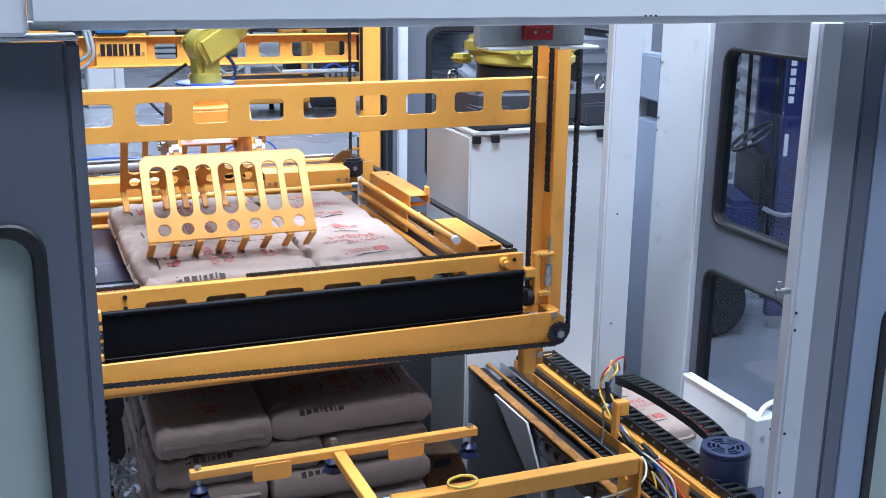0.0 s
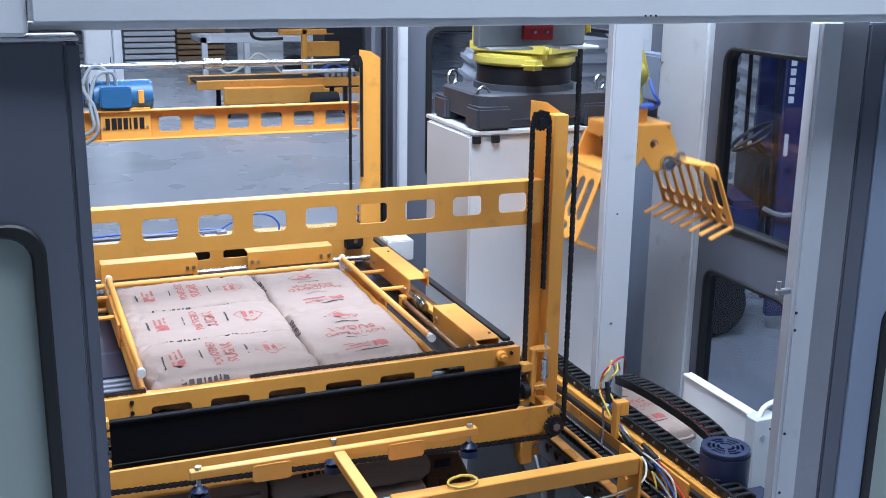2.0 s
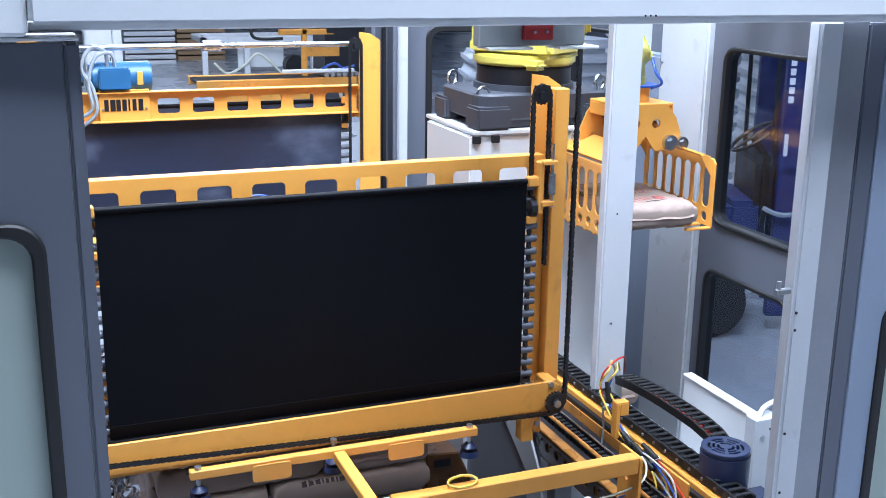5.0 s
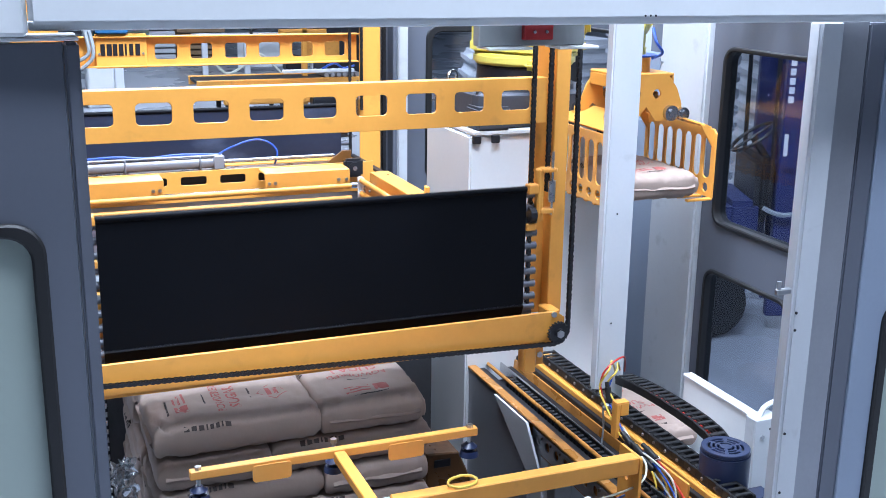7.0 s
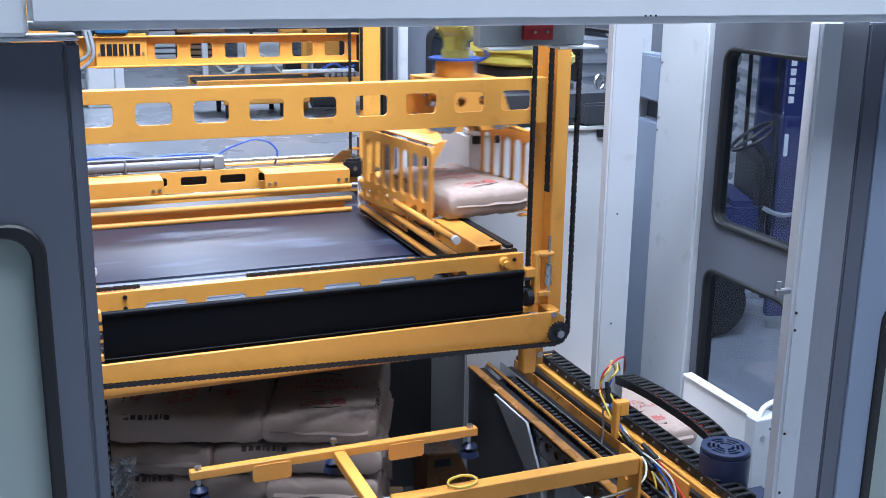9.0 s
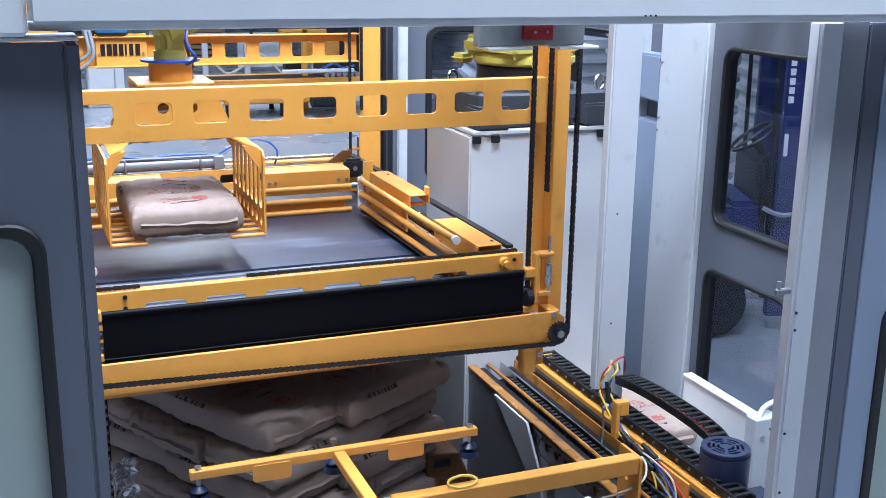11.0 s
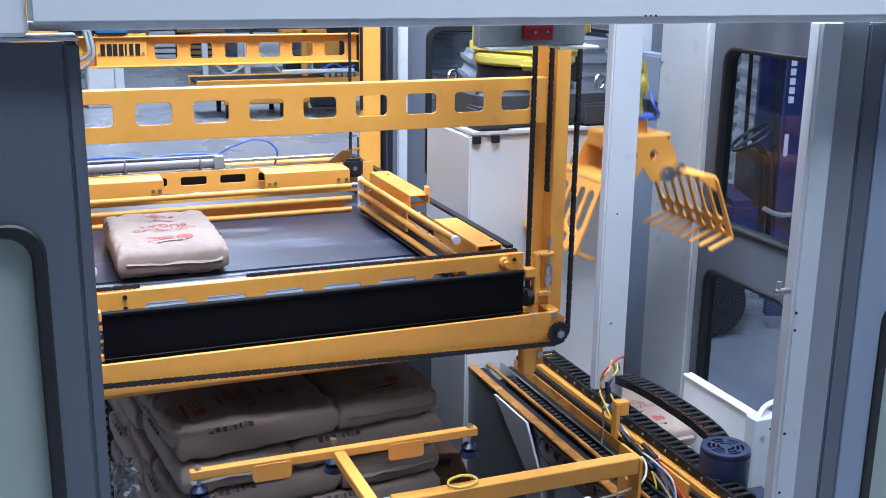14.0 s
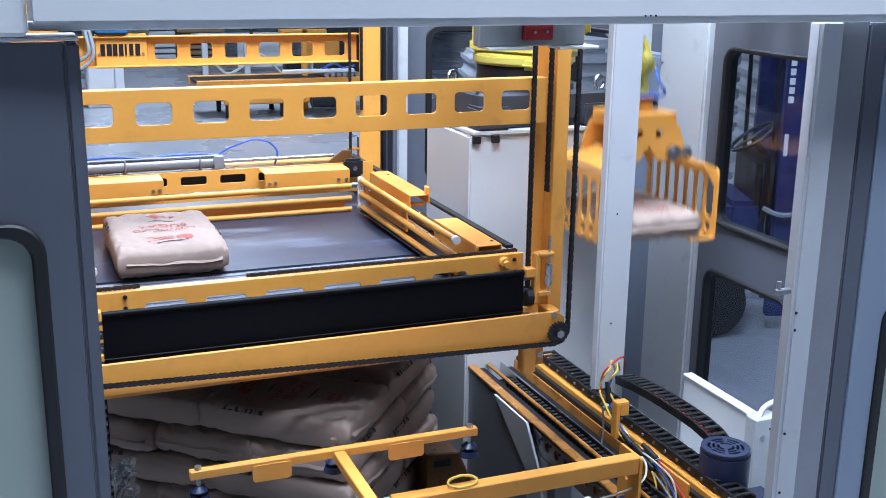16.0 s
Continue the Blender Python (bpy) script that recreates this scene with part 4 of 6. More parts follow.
for x0, x1, y0, y1 in ((-0.38, -0.20, -0.30, -0.14), (0.2, 0.4, -0.30, -0.14), (-0.38, -0.20, 0.12, 0.28), (0.2, 0.4, 0.12, 0.28)):
    part("base_foot", box(x0, x1, y0, y1, 0.0, 0.112, 0.012, 2), CAST, base)
part("slewing_ring", rod((0, 0, 0.19), (0, 0, 0.29), 0.24, 32, bevel=0.01), DARK, base, "black slewing ring", smooth=40)


def eye_bolt(x, y, z, turn):
    bm = bmesh.new()
    n, k = 18, 6
    rows = [[bm.verts.new(((0.035 + 0.008 * math.cos(2 * math.pi * j / k)) * math.cos(2 * math.pi * i / n), 0.008 * math.sin(2 * math.pi * j / k), (0.035 + 0.008 * math.cos(2 * math.pi * j / k)) * math.sin(2 * math.pi * i / n))) for j in range(k)] for i in range(n)]
    for i in range(n):
        for j in range(k):
            bm.faces.new((rows[i][j], rows[(i + 1) % n][j], rows[(i + 1) % n][(j + 1) % k], rows[i][(j + 1) % k]))
    return part("lifting_eye", join(bm, rod((0, 0, -0.06), (0, 0, -0.035), 0.016, 10)), STEEL, base, "bright lifting eye", m=pose(x, y, z, 0, 0, turn), smooth=40)


eye_bolt(-0.31, -0.2, 0.165, 10)
eye_bolt(-0.31, 0.2, 0.205, 30)
eye_bolt(0.33, -0.2, 0.205, 20)
# moving links, each in its own space, all under the robot
SH_R, SH_Z, A2, A3Z, A3, WR = 0.15, 0.565, 0.72, 0.17, 1.10, 0.175
turret = part("turret", join(rod((0, 0, 0.292), (0, 0, 0.345), 0.26, 28, bevel=0.012), box(-0.22, 0.26, -0.20, 0.20, 0.33, 0.43, 0.03, 3), box(0.0, 0.30, 0.10, 0.17, 0.42, 0.70, 0.05, 3), box(-0.26, -0.10, -0.12, 0.12, 0.36, 0.56, 0.03, 2),
                             box(0.15, 0.25, -0.30, -0.19, 0.285, 0.33, 0.02, 2)), ROBOT, robot, "yellow swivelling turret", smooth=40)
lower_arm = part("lower_arm", join(rod((0, -0.09, 0), (0, 0.09, 0), 0.155, 28, bevel=0.02), box(-0.10, 0.10, -0.075, 0.06, 0.05, A2 - 0.05, 0.04, 3), rod((0, -0.09, A2), (0, 0.09, A2), 0.13, 28, bevel=0.02)), ROBOT, robot, "yellow lower arm", smooth=40)
# forearm: x runs from the elbow to the wrist; the motor housing sits on the elbow
housing = plate([(-0.26, 0.06), (-0.21, -0.07), (0.08, -0.10), (0.15, -0.04), (0.15, 0.24), (0.06, 0.28), (-0.19, 0.28), (-0.26, 0.21)], (), 0.25, 0.02, XZ)
forearm = part("forearm", join(housing, rod((0.14, 0, A3Z), (0.24, 0, A3Z), 0.125, 28, r2=0.115), rod((0.24, 0, A3Z), (0.40, 0, A3Z), 0.098, 28, r2=0.070), rod((0.40, 0, A3Z), (0.92, 0, A3Z), 0.070, 26, r2=0.046),
                               rod((0.92, 0, A3Z), (1.03, 0, A3Z), 0.062, 24, bevel=0.01),
                               box(0.98, 1.155, -0.075, -0.04, A3Z - 0.06, A3Z + 0.06, 0.02, 2), box(0.98, 1.155, 0.04, 0.075, A3Z - 0.06, A3Z + 0.06, 0.02, 2)), ROBOT, robot, "yellow tapering forearm with motor housing", smooth=40)
part("dark_collar", rod((0.205, 0, A3Z), (0.255, 0, A3Z), 0.121, 28), RUBBER, forearm, "black collar", smooth=40)
part("cover_plate", plate([(-0.22, 0.07), (-0.175, -0.045), (0.06, -0.065), (0.10, -0.03), (0.10, 0.21), (0.04, 0.24), (-0.165, 0.24), (-0.22, 0.185)], (), 0.02, 0.004, Matrix.Translation((0, -0.130, 0)) @ XZ), ROBOT, forearm)
for k, y in enumerate((-0.126, 0.126)):
    bolts(forearm, [(-0.243, y, 0.19), (-0.243, y, 0.08), (-0.19, y, -0.06), (-0.05, y, -0.075), (0.09, y, -0.075), (0.128, y, 0.10), (0.128, y, 0.21), (0.05, y, 0.262), (-0.12, y, 0.262)], (0, 1 if k else -1, 0), 0.011, DARK, 0.006)
part("end_cover", box(-0.28, -0.255, -0.105, 0.105, 0.07, 0.20, 0.012, 2), ROBOT, forearm)
part("top_cover", box(-0.17, 0.04, -0.105, 0.105, 0.275, 0.305, 0.015, 2), ROBOT, forearm)
part("round_badge", plate(rect(-0.033, 0.033, -0.033, 0.033, 0.006), (), 0.003, 0.0005, Matrix.Translation((-0.06, -0.1415, 0.10)) @ XZ), WHITE, forearm, "small white badge")
part("badge_ring", plate(ring(-0.06, 0.10, 0.026), (ring(-0.06, 0.10, 0.019),), 0.003, 0.0005, Matrix.Translation((0, -0.1445, 0)) @ XZ), DARK, forearm, "dark ring on the badge")
for y in (-0.069, 0.069):
    for k in range(9):
        x = 0.46 + 0.034 * k
        part("name_bar", box(x, x + 0.022, y * (1 - 0.26 * (x - 0.42) / 0.42) - 0.004, y * (1 - 0.26 * (x - 0.42) / 0.42) + 0.004, A3Z - 0.018, A3Z + 0.018, 0), DARK, forearm, "dark printed bar")
for k, (c, o) in enumerate((("black", 0.0), ("red", 0.025), ("black", -0.02), ("black", 0.035), ("black", 0.05), ("black", 0.01))):
    part("cable", tube([(-0.10, -0.08, -0.12 + o), (-0.02, -0.13 - o, -0.21 + o), (0.06, -0.15 + o, -0.22), (0.16, -0.14 - o, -0.14 - o), (0.26, -0.13 - o, -0.03), (0.40, -0.10, 0.07 + o * 0.6), (0.60, -0.07, A3Z - 0.055)], 0.010 + 0.003 * (k % 2)),
         COLOURS[c], forearm, "%s cable" % c, smooth=40)
part("plug", rod((0.42, -0.10, 0.08), (0.56, -0.08, 0.11), 0.014, 10), COLOURS["blue"], forearm, "blue cable plug", smooth=40)
wrist = part("wrist", join(rod((0, -0.042, 0), (0, 0.042, 0), 0.068, 22, bevel=0.01), box(-0.05, 0.05, -0.045, 0.045, -0.12, 0.0, 0.02, 2), rod((0, 0, -0.15), (0, 0, -0.10), 0.062, 22, bevel=0.006)), ROBOT, robot, "yellow wrist", smooth=40)
# gripper: z = 0 is the flange, hinges run along x
LEGS = [(-0.11, -0.046), (0.11, -0.046), (0.165, -0.115), (0.195, -0.19), (0.195, -0.245), (0.17, -0.27), (0.055, -0.27), (0.0, -0.20), (-0.055, -0.27), (-0.17, -0.27), (-0.195, -0.245), (-0.195, -0.19), (-0.165, -0.115)]
gripper = part("gripper", join(rod((0, 0, -0.045), (0, 0, 0.025), 0.085, 24), box(-0.14, 0.14, -0.15, 0.15, -0.058, -0.045, 0.004), box(-0.134, 0.134, 0.142, 0.152, -0.115, -0.058, 0.002), box(-0.134, 0.134, -0.152, -0.142, -0.115, -0.058, 0.002),
                               *[plate(LEGS, (ring(-0.055, -0.14, 0.022), ring(0.055, -0.14, 0.022)), 0.012, 0.001, Matrix.Translation((x, 0, 0)) @ YZ) for x in (-0.14, 0.14)]), ORANGE, robot, "orange gripper bracket", smooth=30)
part("flange_ring", rod((0, 0, 0.028), (0, 0, 0.036), 0.115, 28), COLOURS["blue"], gripper, "blue cable ring", smooth=40)
part("hose", tube([(0.09, 0.05, 0.02), (0.13, 0.08, 0.05), (0.12, 0.05, 0.10), (0.07, 0.06, 0.16)], 0.007), COLOURS["blue"], gripper, "blue air hose", smooth=40)
part("hose", tube([(-0.16, 0.08, -0.1), (-0.22, 0.12, -0.02), (-0.16, 0.10, 0.03), (-0.06, 0.07, 0.1)], 0.007), COLOURS["black"], gripper, "black air hose", smooth=40)
for x in (-0.09, 0.09):
    part("air_cylinder", join(rod((x, -0.085, -0.16), (x, 0.085, -0.16), 0.026, 16), rod((x, 0.07, -0.16), (x, 0.13, -0.185), 0.010, 10)), STEEL, gripper, "bright air cylinder", smooth=40)
jaws = []
HY, HZ, JL, CY = 0.13, -0.232, 0.308, 0.165
for s in (-1, 1):
    # own space: the hinge is the origin, y points outward
    n = 7
    cs = [-JL + 0.02 + (2 * JL - 0.04) * (k + 0.5) / n for k in range(n)]
    slots = [rect(c - 0.029, c + 0.029, -0.305, -0.105, 0.027) for c in cs]
    holes = [[(c + 0.023 * math.cos(a), -0.352 + 0.023 * math.sin(a)) for a in (2 * math.pi * j / 12 for j in range(12))] for c in cs]
    comb = plate([(-JL, -0.085), (-JL + 0.02, -0.065), (JL - 0.02, -0.065), (JL, -0.085), (JL, -0.395), (-JL, -0.395)], slots + holes, 0.009, 0.001, Matrix.Translation((0, CY, 0)) @ XZ)
    tilt = math.atan2(-0.065, CY)
    roof = plate([(-0.13, -0.01), (0.13, -0.01), (0.13, 0.05), (JL - 0.02, 0.115), (JL - 0.02, 0.157), (-JL + 0.02, 0.157), (-JL + 0.02, 0.115), (-0.13, 0.05)], (), 0.009, 0.001, Matrix.Rotation(tilt, 4, "X"))
    fingers = [box(-JL + 0.014 + (2 * JL - 0.028) * k / n - 0.013, -JL + 0.014 + (2 * JL - 0.028) * k / n + 0.013, 0.028, CY + 0.002, -0.406, -0.394, 0.003) for k in range(n + 1)]
    ends = [plate([(0.085, -0.04), (CY, -0.068), (CY, -0.16), (0.11, -0.08)], (), 0.008, 0.001, Matrix.Translation((x, 0, 0)) @ YZ) for x in (-JL + 0.024, JL - 0.024)]
    bm = join(comb, roof, *ends)
    for v in bm.verts:
        v.co.y *= s
    jaw = part("jaw", bm, ORANGE, robot, "slotted orange jaw", m=Matrix.Translation((0, s * HY, HZ)))
    for x in (-0.158, 0.158):
        part("hinge_nut", join(rod((x - 0.012, 0, 0), (x + 0.012, 0, 0), 0.037, 20), rod((x - 0.024, 0, 0), (x + 0.024, 0, 0), 0.020, 6)), STEEL, jaw, "bright hinge nut", smooth=30)
        part("link_nut", join(rod((x - 0.012, s * 0.0, 0), (x + 0.012, 0, 0), 0.032, 20), rod((x - 0.022, 0, 0), (x + 0.022, 0, 0), 0.018, 6)), STEEL, jaw, "bright link nut", m=Matrix.Translation((0, s * 0.066, -0.006)), smooth=30)
    for fb in fingers:
        for v in fb.verts:
            v.co.y *= s
        part("finger", fb, ORANGE, jaw)
    jaws.append((jaw, s))

# path of the flange: seconds, x, y, height over H, turn of the hinges, opening of the jaws
GRIP = [(0, -1.128, 0.725, 0.285, 0, 33), (0.1, -1.126, 0.725, 0.312, 0, 33), (0.2, -1.122, 0.725, 0.344, 0, 33), (0.3, -1.115, 0.730, 0.392, 0, 33), (0.45, -1.075, 0.750, 0.441, -3, 33),
        (0.6, -0.951, 0.780, 0.431, -10, 33), (0.75, -0.764, 0.800, 0.423, -22, 33), (0.9, -0.552, 0.820, 0.416, -36, 33), (1.05, -0.321, 0.830, 0.409, -50, 33),
        (1.2, -0.035, 0.840, 0.400, -62, 33), (1.35, 0.171, 0.850, 0.394, -71, 33), (1.5, 0.380, 0.860, 0.391, -78, 33), (1.65, 0.607, 0.880, 0.384, -85, 22), (1.8, 0.809, 0.900, 0.334, -89, 22),
        (1.9, 0.878, 0.910, 0.240, -90, 22), (2, 0.926, 0.920, 0.100, -90, 22), (2.2, 0.915, 0.910, -0.060, -90, 22), (2.35, 0.915, 0.880, -0.350, -90, 22), (2.5, 0.920, 0.850, -0.614, -90, 22),
        (2.7, 0.935, 0.833, -0.847, -90, 22), (2.9, 0.962, 0.830, -0.910, -90, 8), (3.45, 0.962, 0.830, -0.910, -90, 7), (3.6, 0.962, 0.831, -0.889, -90, 1), (3.7, 0.962, 0.837, -0.783, -90, 0),
        (3.8, 0.962, 0.848, -0.572, -90, 0), (3.9, 0.960, 0.865, -0.360, -90, 0), (4, 0.957, 0.881, -0.140, -90, 0), (4.1, 0.952, 0.900, 0.030, -90, 0), (4.2, 0.947, 0.916, 0.130, -90, 0),
        (4.4, 0.942, 0.930, 0.190, -90, 0), (6.3, 0.942, 0.940, 0.200, -90, 0), (6.5, 0.942, 0.941, 0.215, -90, 0), (7, 0.942, 0.947, 0.335, -90, 0), (7.4, 0.937, 0.950, 0.380, -90, 0),
        (8.3, 0.937, 0.950, 0.380, -90, 0), (8.45, 0.945, 0.940, 0.323, -88, 0), (8.6, 0.800, 0.920, 0.334, -87, 0), (8.7, 0.590, 0.900, 0.341, -85, 0), (8.8, 0.330, 0.880, 0.349, -83, 0),
        (8.9, 0.132, 0.860, 0.349, -81, 0), (9, -0.018, 0.850, 0.347, -80, 0), (9.1, -0.172, 0.840, 0.344, -79, 0), (9.2, -0.354, 0.830, 0.339, -79, 0), (9.4, -0.613, 0.830, 0.370, -81, 0),
        (9.7, -0.957, 0.830, 0.360, -86, 0), (10.1, -1.228, 0.830, 0.350, -90, 0), (10.5, -1.239, 0.830, 0.375, -90, 0), (11.3, -1.254, 0.830, 0.365, -90, 0), (11.4, -1.251, 0.830, 0.360, -90, 8),
        (11.5, -1.247, 0.830, 0.360, -90, 24), (11.6, -1.248, 0.830, 0.360, -90, 30), (11.75, -1.249, 0.830, 0.375, -90, 30), (11.9, -1.251, 0.830, 0.380, -90, 30),
        (12, -1.237, 0.820, 0.362, -90, 30), (12.2, -1.215, 0.820, 0.419, -90, 35), (12.4, -1.104, 0.820, 0.423, -90, 35), (12.6, -0.920, 0.830, 0.418, -86, 35),
        (12.8, -0.670, 0.840, 0.409, -80, 30), (13, -0.395, 0.850, 0.402, -73, 30), (13.2, -0.083, 0.860, 0.394, -68, 30), (13.4, 0.202, 0.870, 0.387, -68, 30),
        (13.6, 0.548, 0.880, 0.375, -74, 22), (13.75, 0.767, 0.900, 0.300, -83, 22), (13.9, 0.879, 0.910, 0.220, -88, 22), (14, 0.922, 0.910, 0.050, -90, 22), (14.2, 0.947, 0.890, -0.150, -90, 22),
        (14.4, 0.962, 0.850, -0.550, -90, 22), (14.6, 0.962, 0.834, -0.836, -90, 22), (14.8, 0.962, 0.830, -0.910, -90, 8), (15.4, 0.962, 0.830, -0.910, -90, 7),
        (15.5, 0.962, 0.831, -0.899, -90, 1), (15.6, 0.962, 0.837, -0.783, -90, 0), (15.8, 0.962, 0.861, -0.339, -90, 0), (16, 0.942, 0.903, 0.153, -90, 0)]
PICK, PLACE = 3.55, 11.62


def flange(t):
    """The gripper's pose in the world, smooth between the rows."""
    for a, b in zip(GRIP, GRIP[1:]):
        if t <= b[0] + 1e-6:
            f = (t - a[0]) / (b[0] - a[0])
            v = [p + (q - p) * f for p, q in zip(a[1:], b[1:])]
            return v
    return list(GRIP[-1][1:])


def reach(x, y, z):
    """Turret turn, lower arm pitch and forearm pitch that bring the wrist over the flange at x, y, z."""
    dx, dy = x - BX, y - BY
    az = math.atan2(dy, dx)
    r, h = math.hypot(dx, dy) - SH_R, z + WR - (PZ + SH_Z)
    l3 = math.hypot(A3, A3Z)
    d = min(math.hypot(r, h), A2 + l3 - 0.001)
    a = math.atan2(h, r)
    up = math.acos(max(-1, min(1, (A2 * A2 + d * d - l3 * l3) / (2 * A2 * d))))
    low = a + up
    ex, ez = A2 * math.cos(low), A2 * math.sin(low)
    fore = math.atan2(h - ez, r - ex) - math.atan2(A3Z, A3)
    return az, low, fore, SH_R + ex, SH_Z + ez


# ---------------------------------------------------------------- transfer rails, cable carriers and sack conveyor
rails = empty("transfer_rail_frame", pose(0, 0, H), label="orange twin rail frame with oiled racks beside the stack", category="rail frame")
part("rail_beam", join(box(0.205, 0.25, -0.75, 1.75, -1.212, -1.20, 0.003), box(0.240, 0.25, -0.75, 1.75, -1.36, -1.213, 0.002)), RAILPAINT, rails, "worn orange flanged beam, darkened for shade")
# dark bars that fill the black gaps between the rails
part("oil_band", box(0.258, 0.300, -0.75, 1.72, -1.26, -1.222, 0.003), DARK, rails, "dark band between the rails")
part("guide_rail", rod((0.317, -0.75, -1.205), (0.317, 1.6, -1.205), 0.010, 12), RAILPAINT, rails, "round guide rail", smooth=40)
part("guide_rail", box(0.384, 0.396, -0.75, 1.6, -1.25, -1.205, 0.003), STEEL, rails, "bright ground guide rail")
part("guide_rail", box(0.405, 0.455, -0.75, 1.5, -1.27, -1.235, 0.003), DARK, rails, "dark oiled rail")
part("rail_floor", box(0.251, 0.515, -0.75, 1.75, -1.33, -1.30, 0.002), DARK, rails, "dark greasy trough")
part("rail_beam", join(plate([(0.458, -1.262), (0.466, -1.20), (0.474, -1.20), (0.468, -1.262)], (), 2.0, 0.0005, Matrix.Translation((0, 0.25, 0)) @ XZ), box(0.458, 0.50, -0.75, 1.25, -1.298, -1.263, 0.002)), RAILPAINT, rails, "glossy inner wall of the beam")
part("oil_band", box(0.476, 0.499, -0.75, 1.2, -1.215, -1.18, 0.002), DARK, rails, "dark band between the rails")
part("rail_beam", box(0.500, 0.527, -0.75, 1.15, -1.35, -1.157, 0.004), ORANGE, rails)
for k in range(46):
    b = share("rack_tooth", tooth_me, rails, Matrix.Translation((0.355, -0.6 + 0.035 * k, -1.24))) if k else part("rack_tooth", box(-0.016, 0.016, -0.009, 0.009, -0.03, 0.03, 0.003), CHAIN, rails, "dark rack tooth", m=Matrix.Translation((0.355, -0.6, -1.24)))
    if not k:
        tooth_me = b.data
for y in (-0.6, 0.5, 1.4):
    part("leg", box(0.36, 0.45, y - 0.04, y + 0.04, -H, -1.335, 0.004), LIGHT, rails, "light grey leg")
part("end_plate", plate([(-0.45, -1.45), (-0.45, -1.13), (-0.05, -1.13), (-0.16, -1.45)], (ring(-0.2, -1.22, 0.012), ring(-0.26, -1.2, 0.008)), 0.01, 0.001, Matrix.Translation((0.445, 0, 0)) @ YZ), ORANGE, rails)
part("gusset", plate([(-0.55, -1.7), (-0.55, -1.36), (-0.1, -1.36)], (), 0.012, 0.001, Matrix.Translation((0.43, 0, 0)) @ YZ), ORANGE, rails)
# flat cable carrier lying on the rail, and the raised loop of the moving one
link_bm = join(box(-0.045, -0.035, -0.024, 0.024, -0.02, 0.022, 0.004), box(0.035, 0.045, -0.024, 0.024, -0.02, 0.022, 0.004), box(-0.036, 0.036, -0.009, 0.009, 0.016, 0.024, 0.003), box(-0.036, 0.036, -0.02, 0.02, -0.02, -0.016, 0.001))
flat_carrier = empty("cable_carrier", pose(0.565, 0, H - 1.13), label="black plastic cable carrier lying flat on the rail", category="cable carrier", group="cable carriers")
link_me = None
for k in range(38):
    y = -0.62 + 0.043 * k
    m = pose(0, y, 0.001 * (k % 2))
    if link_me is None:
        link_me = part("link", link_bm, RUBBER, flat_carrier, m=m).data
    else:
        share("link", link_me, flat_carrier, m)
    if k % 2 == 0:
        if k == 0:
            pin_me = part("pin", rod((-0.05, y + 0.021, 0), (-0.044, y + 0.021, 0), 0.007, 8), ZINC, flat_carrier).data
        else:
            share("pin", pin_me, flat_carrier, Matrix.Translation((0, 0.043 * k, 0)))
part("shelf", box(-0.05, 0.055, -0.66, 1.1, -0.034, -0.024, 0.002), ORANGE, flat_carrier, "orange shelf strip")
loop_carrier = empty("cable_carrier", pose(0.68, 0, H), label="black cable carrier bent in a loop, coloured wires inside", category="cable carrier", group="cable carriers")
run = [(0.415, -1.062), (0.30, -1.045), (0.18, -1.035), (0.06, -1.03), (-0.06, -1.028), (-0.17, -1.03), (-0.26, -1.04), (-0.33, -1.065), (-0.375, -1.105), (-0.385, -1.16)]
d = 0.0
while d < length(run) - 0.02:
    y, z, a = along(run, d)
    share("link", link_me, loop_carrier, pose(0, y, z) @ Matrix.Rotation(a + math.pi, 4, "X"))
    d += 0.041
for k, c in enumerate(("yellow", "red", "black", "black")):
    part("wire", tube([(-0.024 + 0.016 * k, y, z - 0.004) for y, z in run], 0.0055), COLOURS[c], loop_carrier, "%s wire" % c, smooth=40)
part("mount", join(box(-0.285, -0.265, 0.02, 0.06, -1.14, -0.985, 0.003), box(-0.285, -0.225, 0.02, 0.06, -0.985, -0.978, 0.002), box(-0.265, -0.225, 0.02, 0.028, -1.04, -0.985, 0.002)), ORANGE, loop_carrier, "orange mounting bracket")
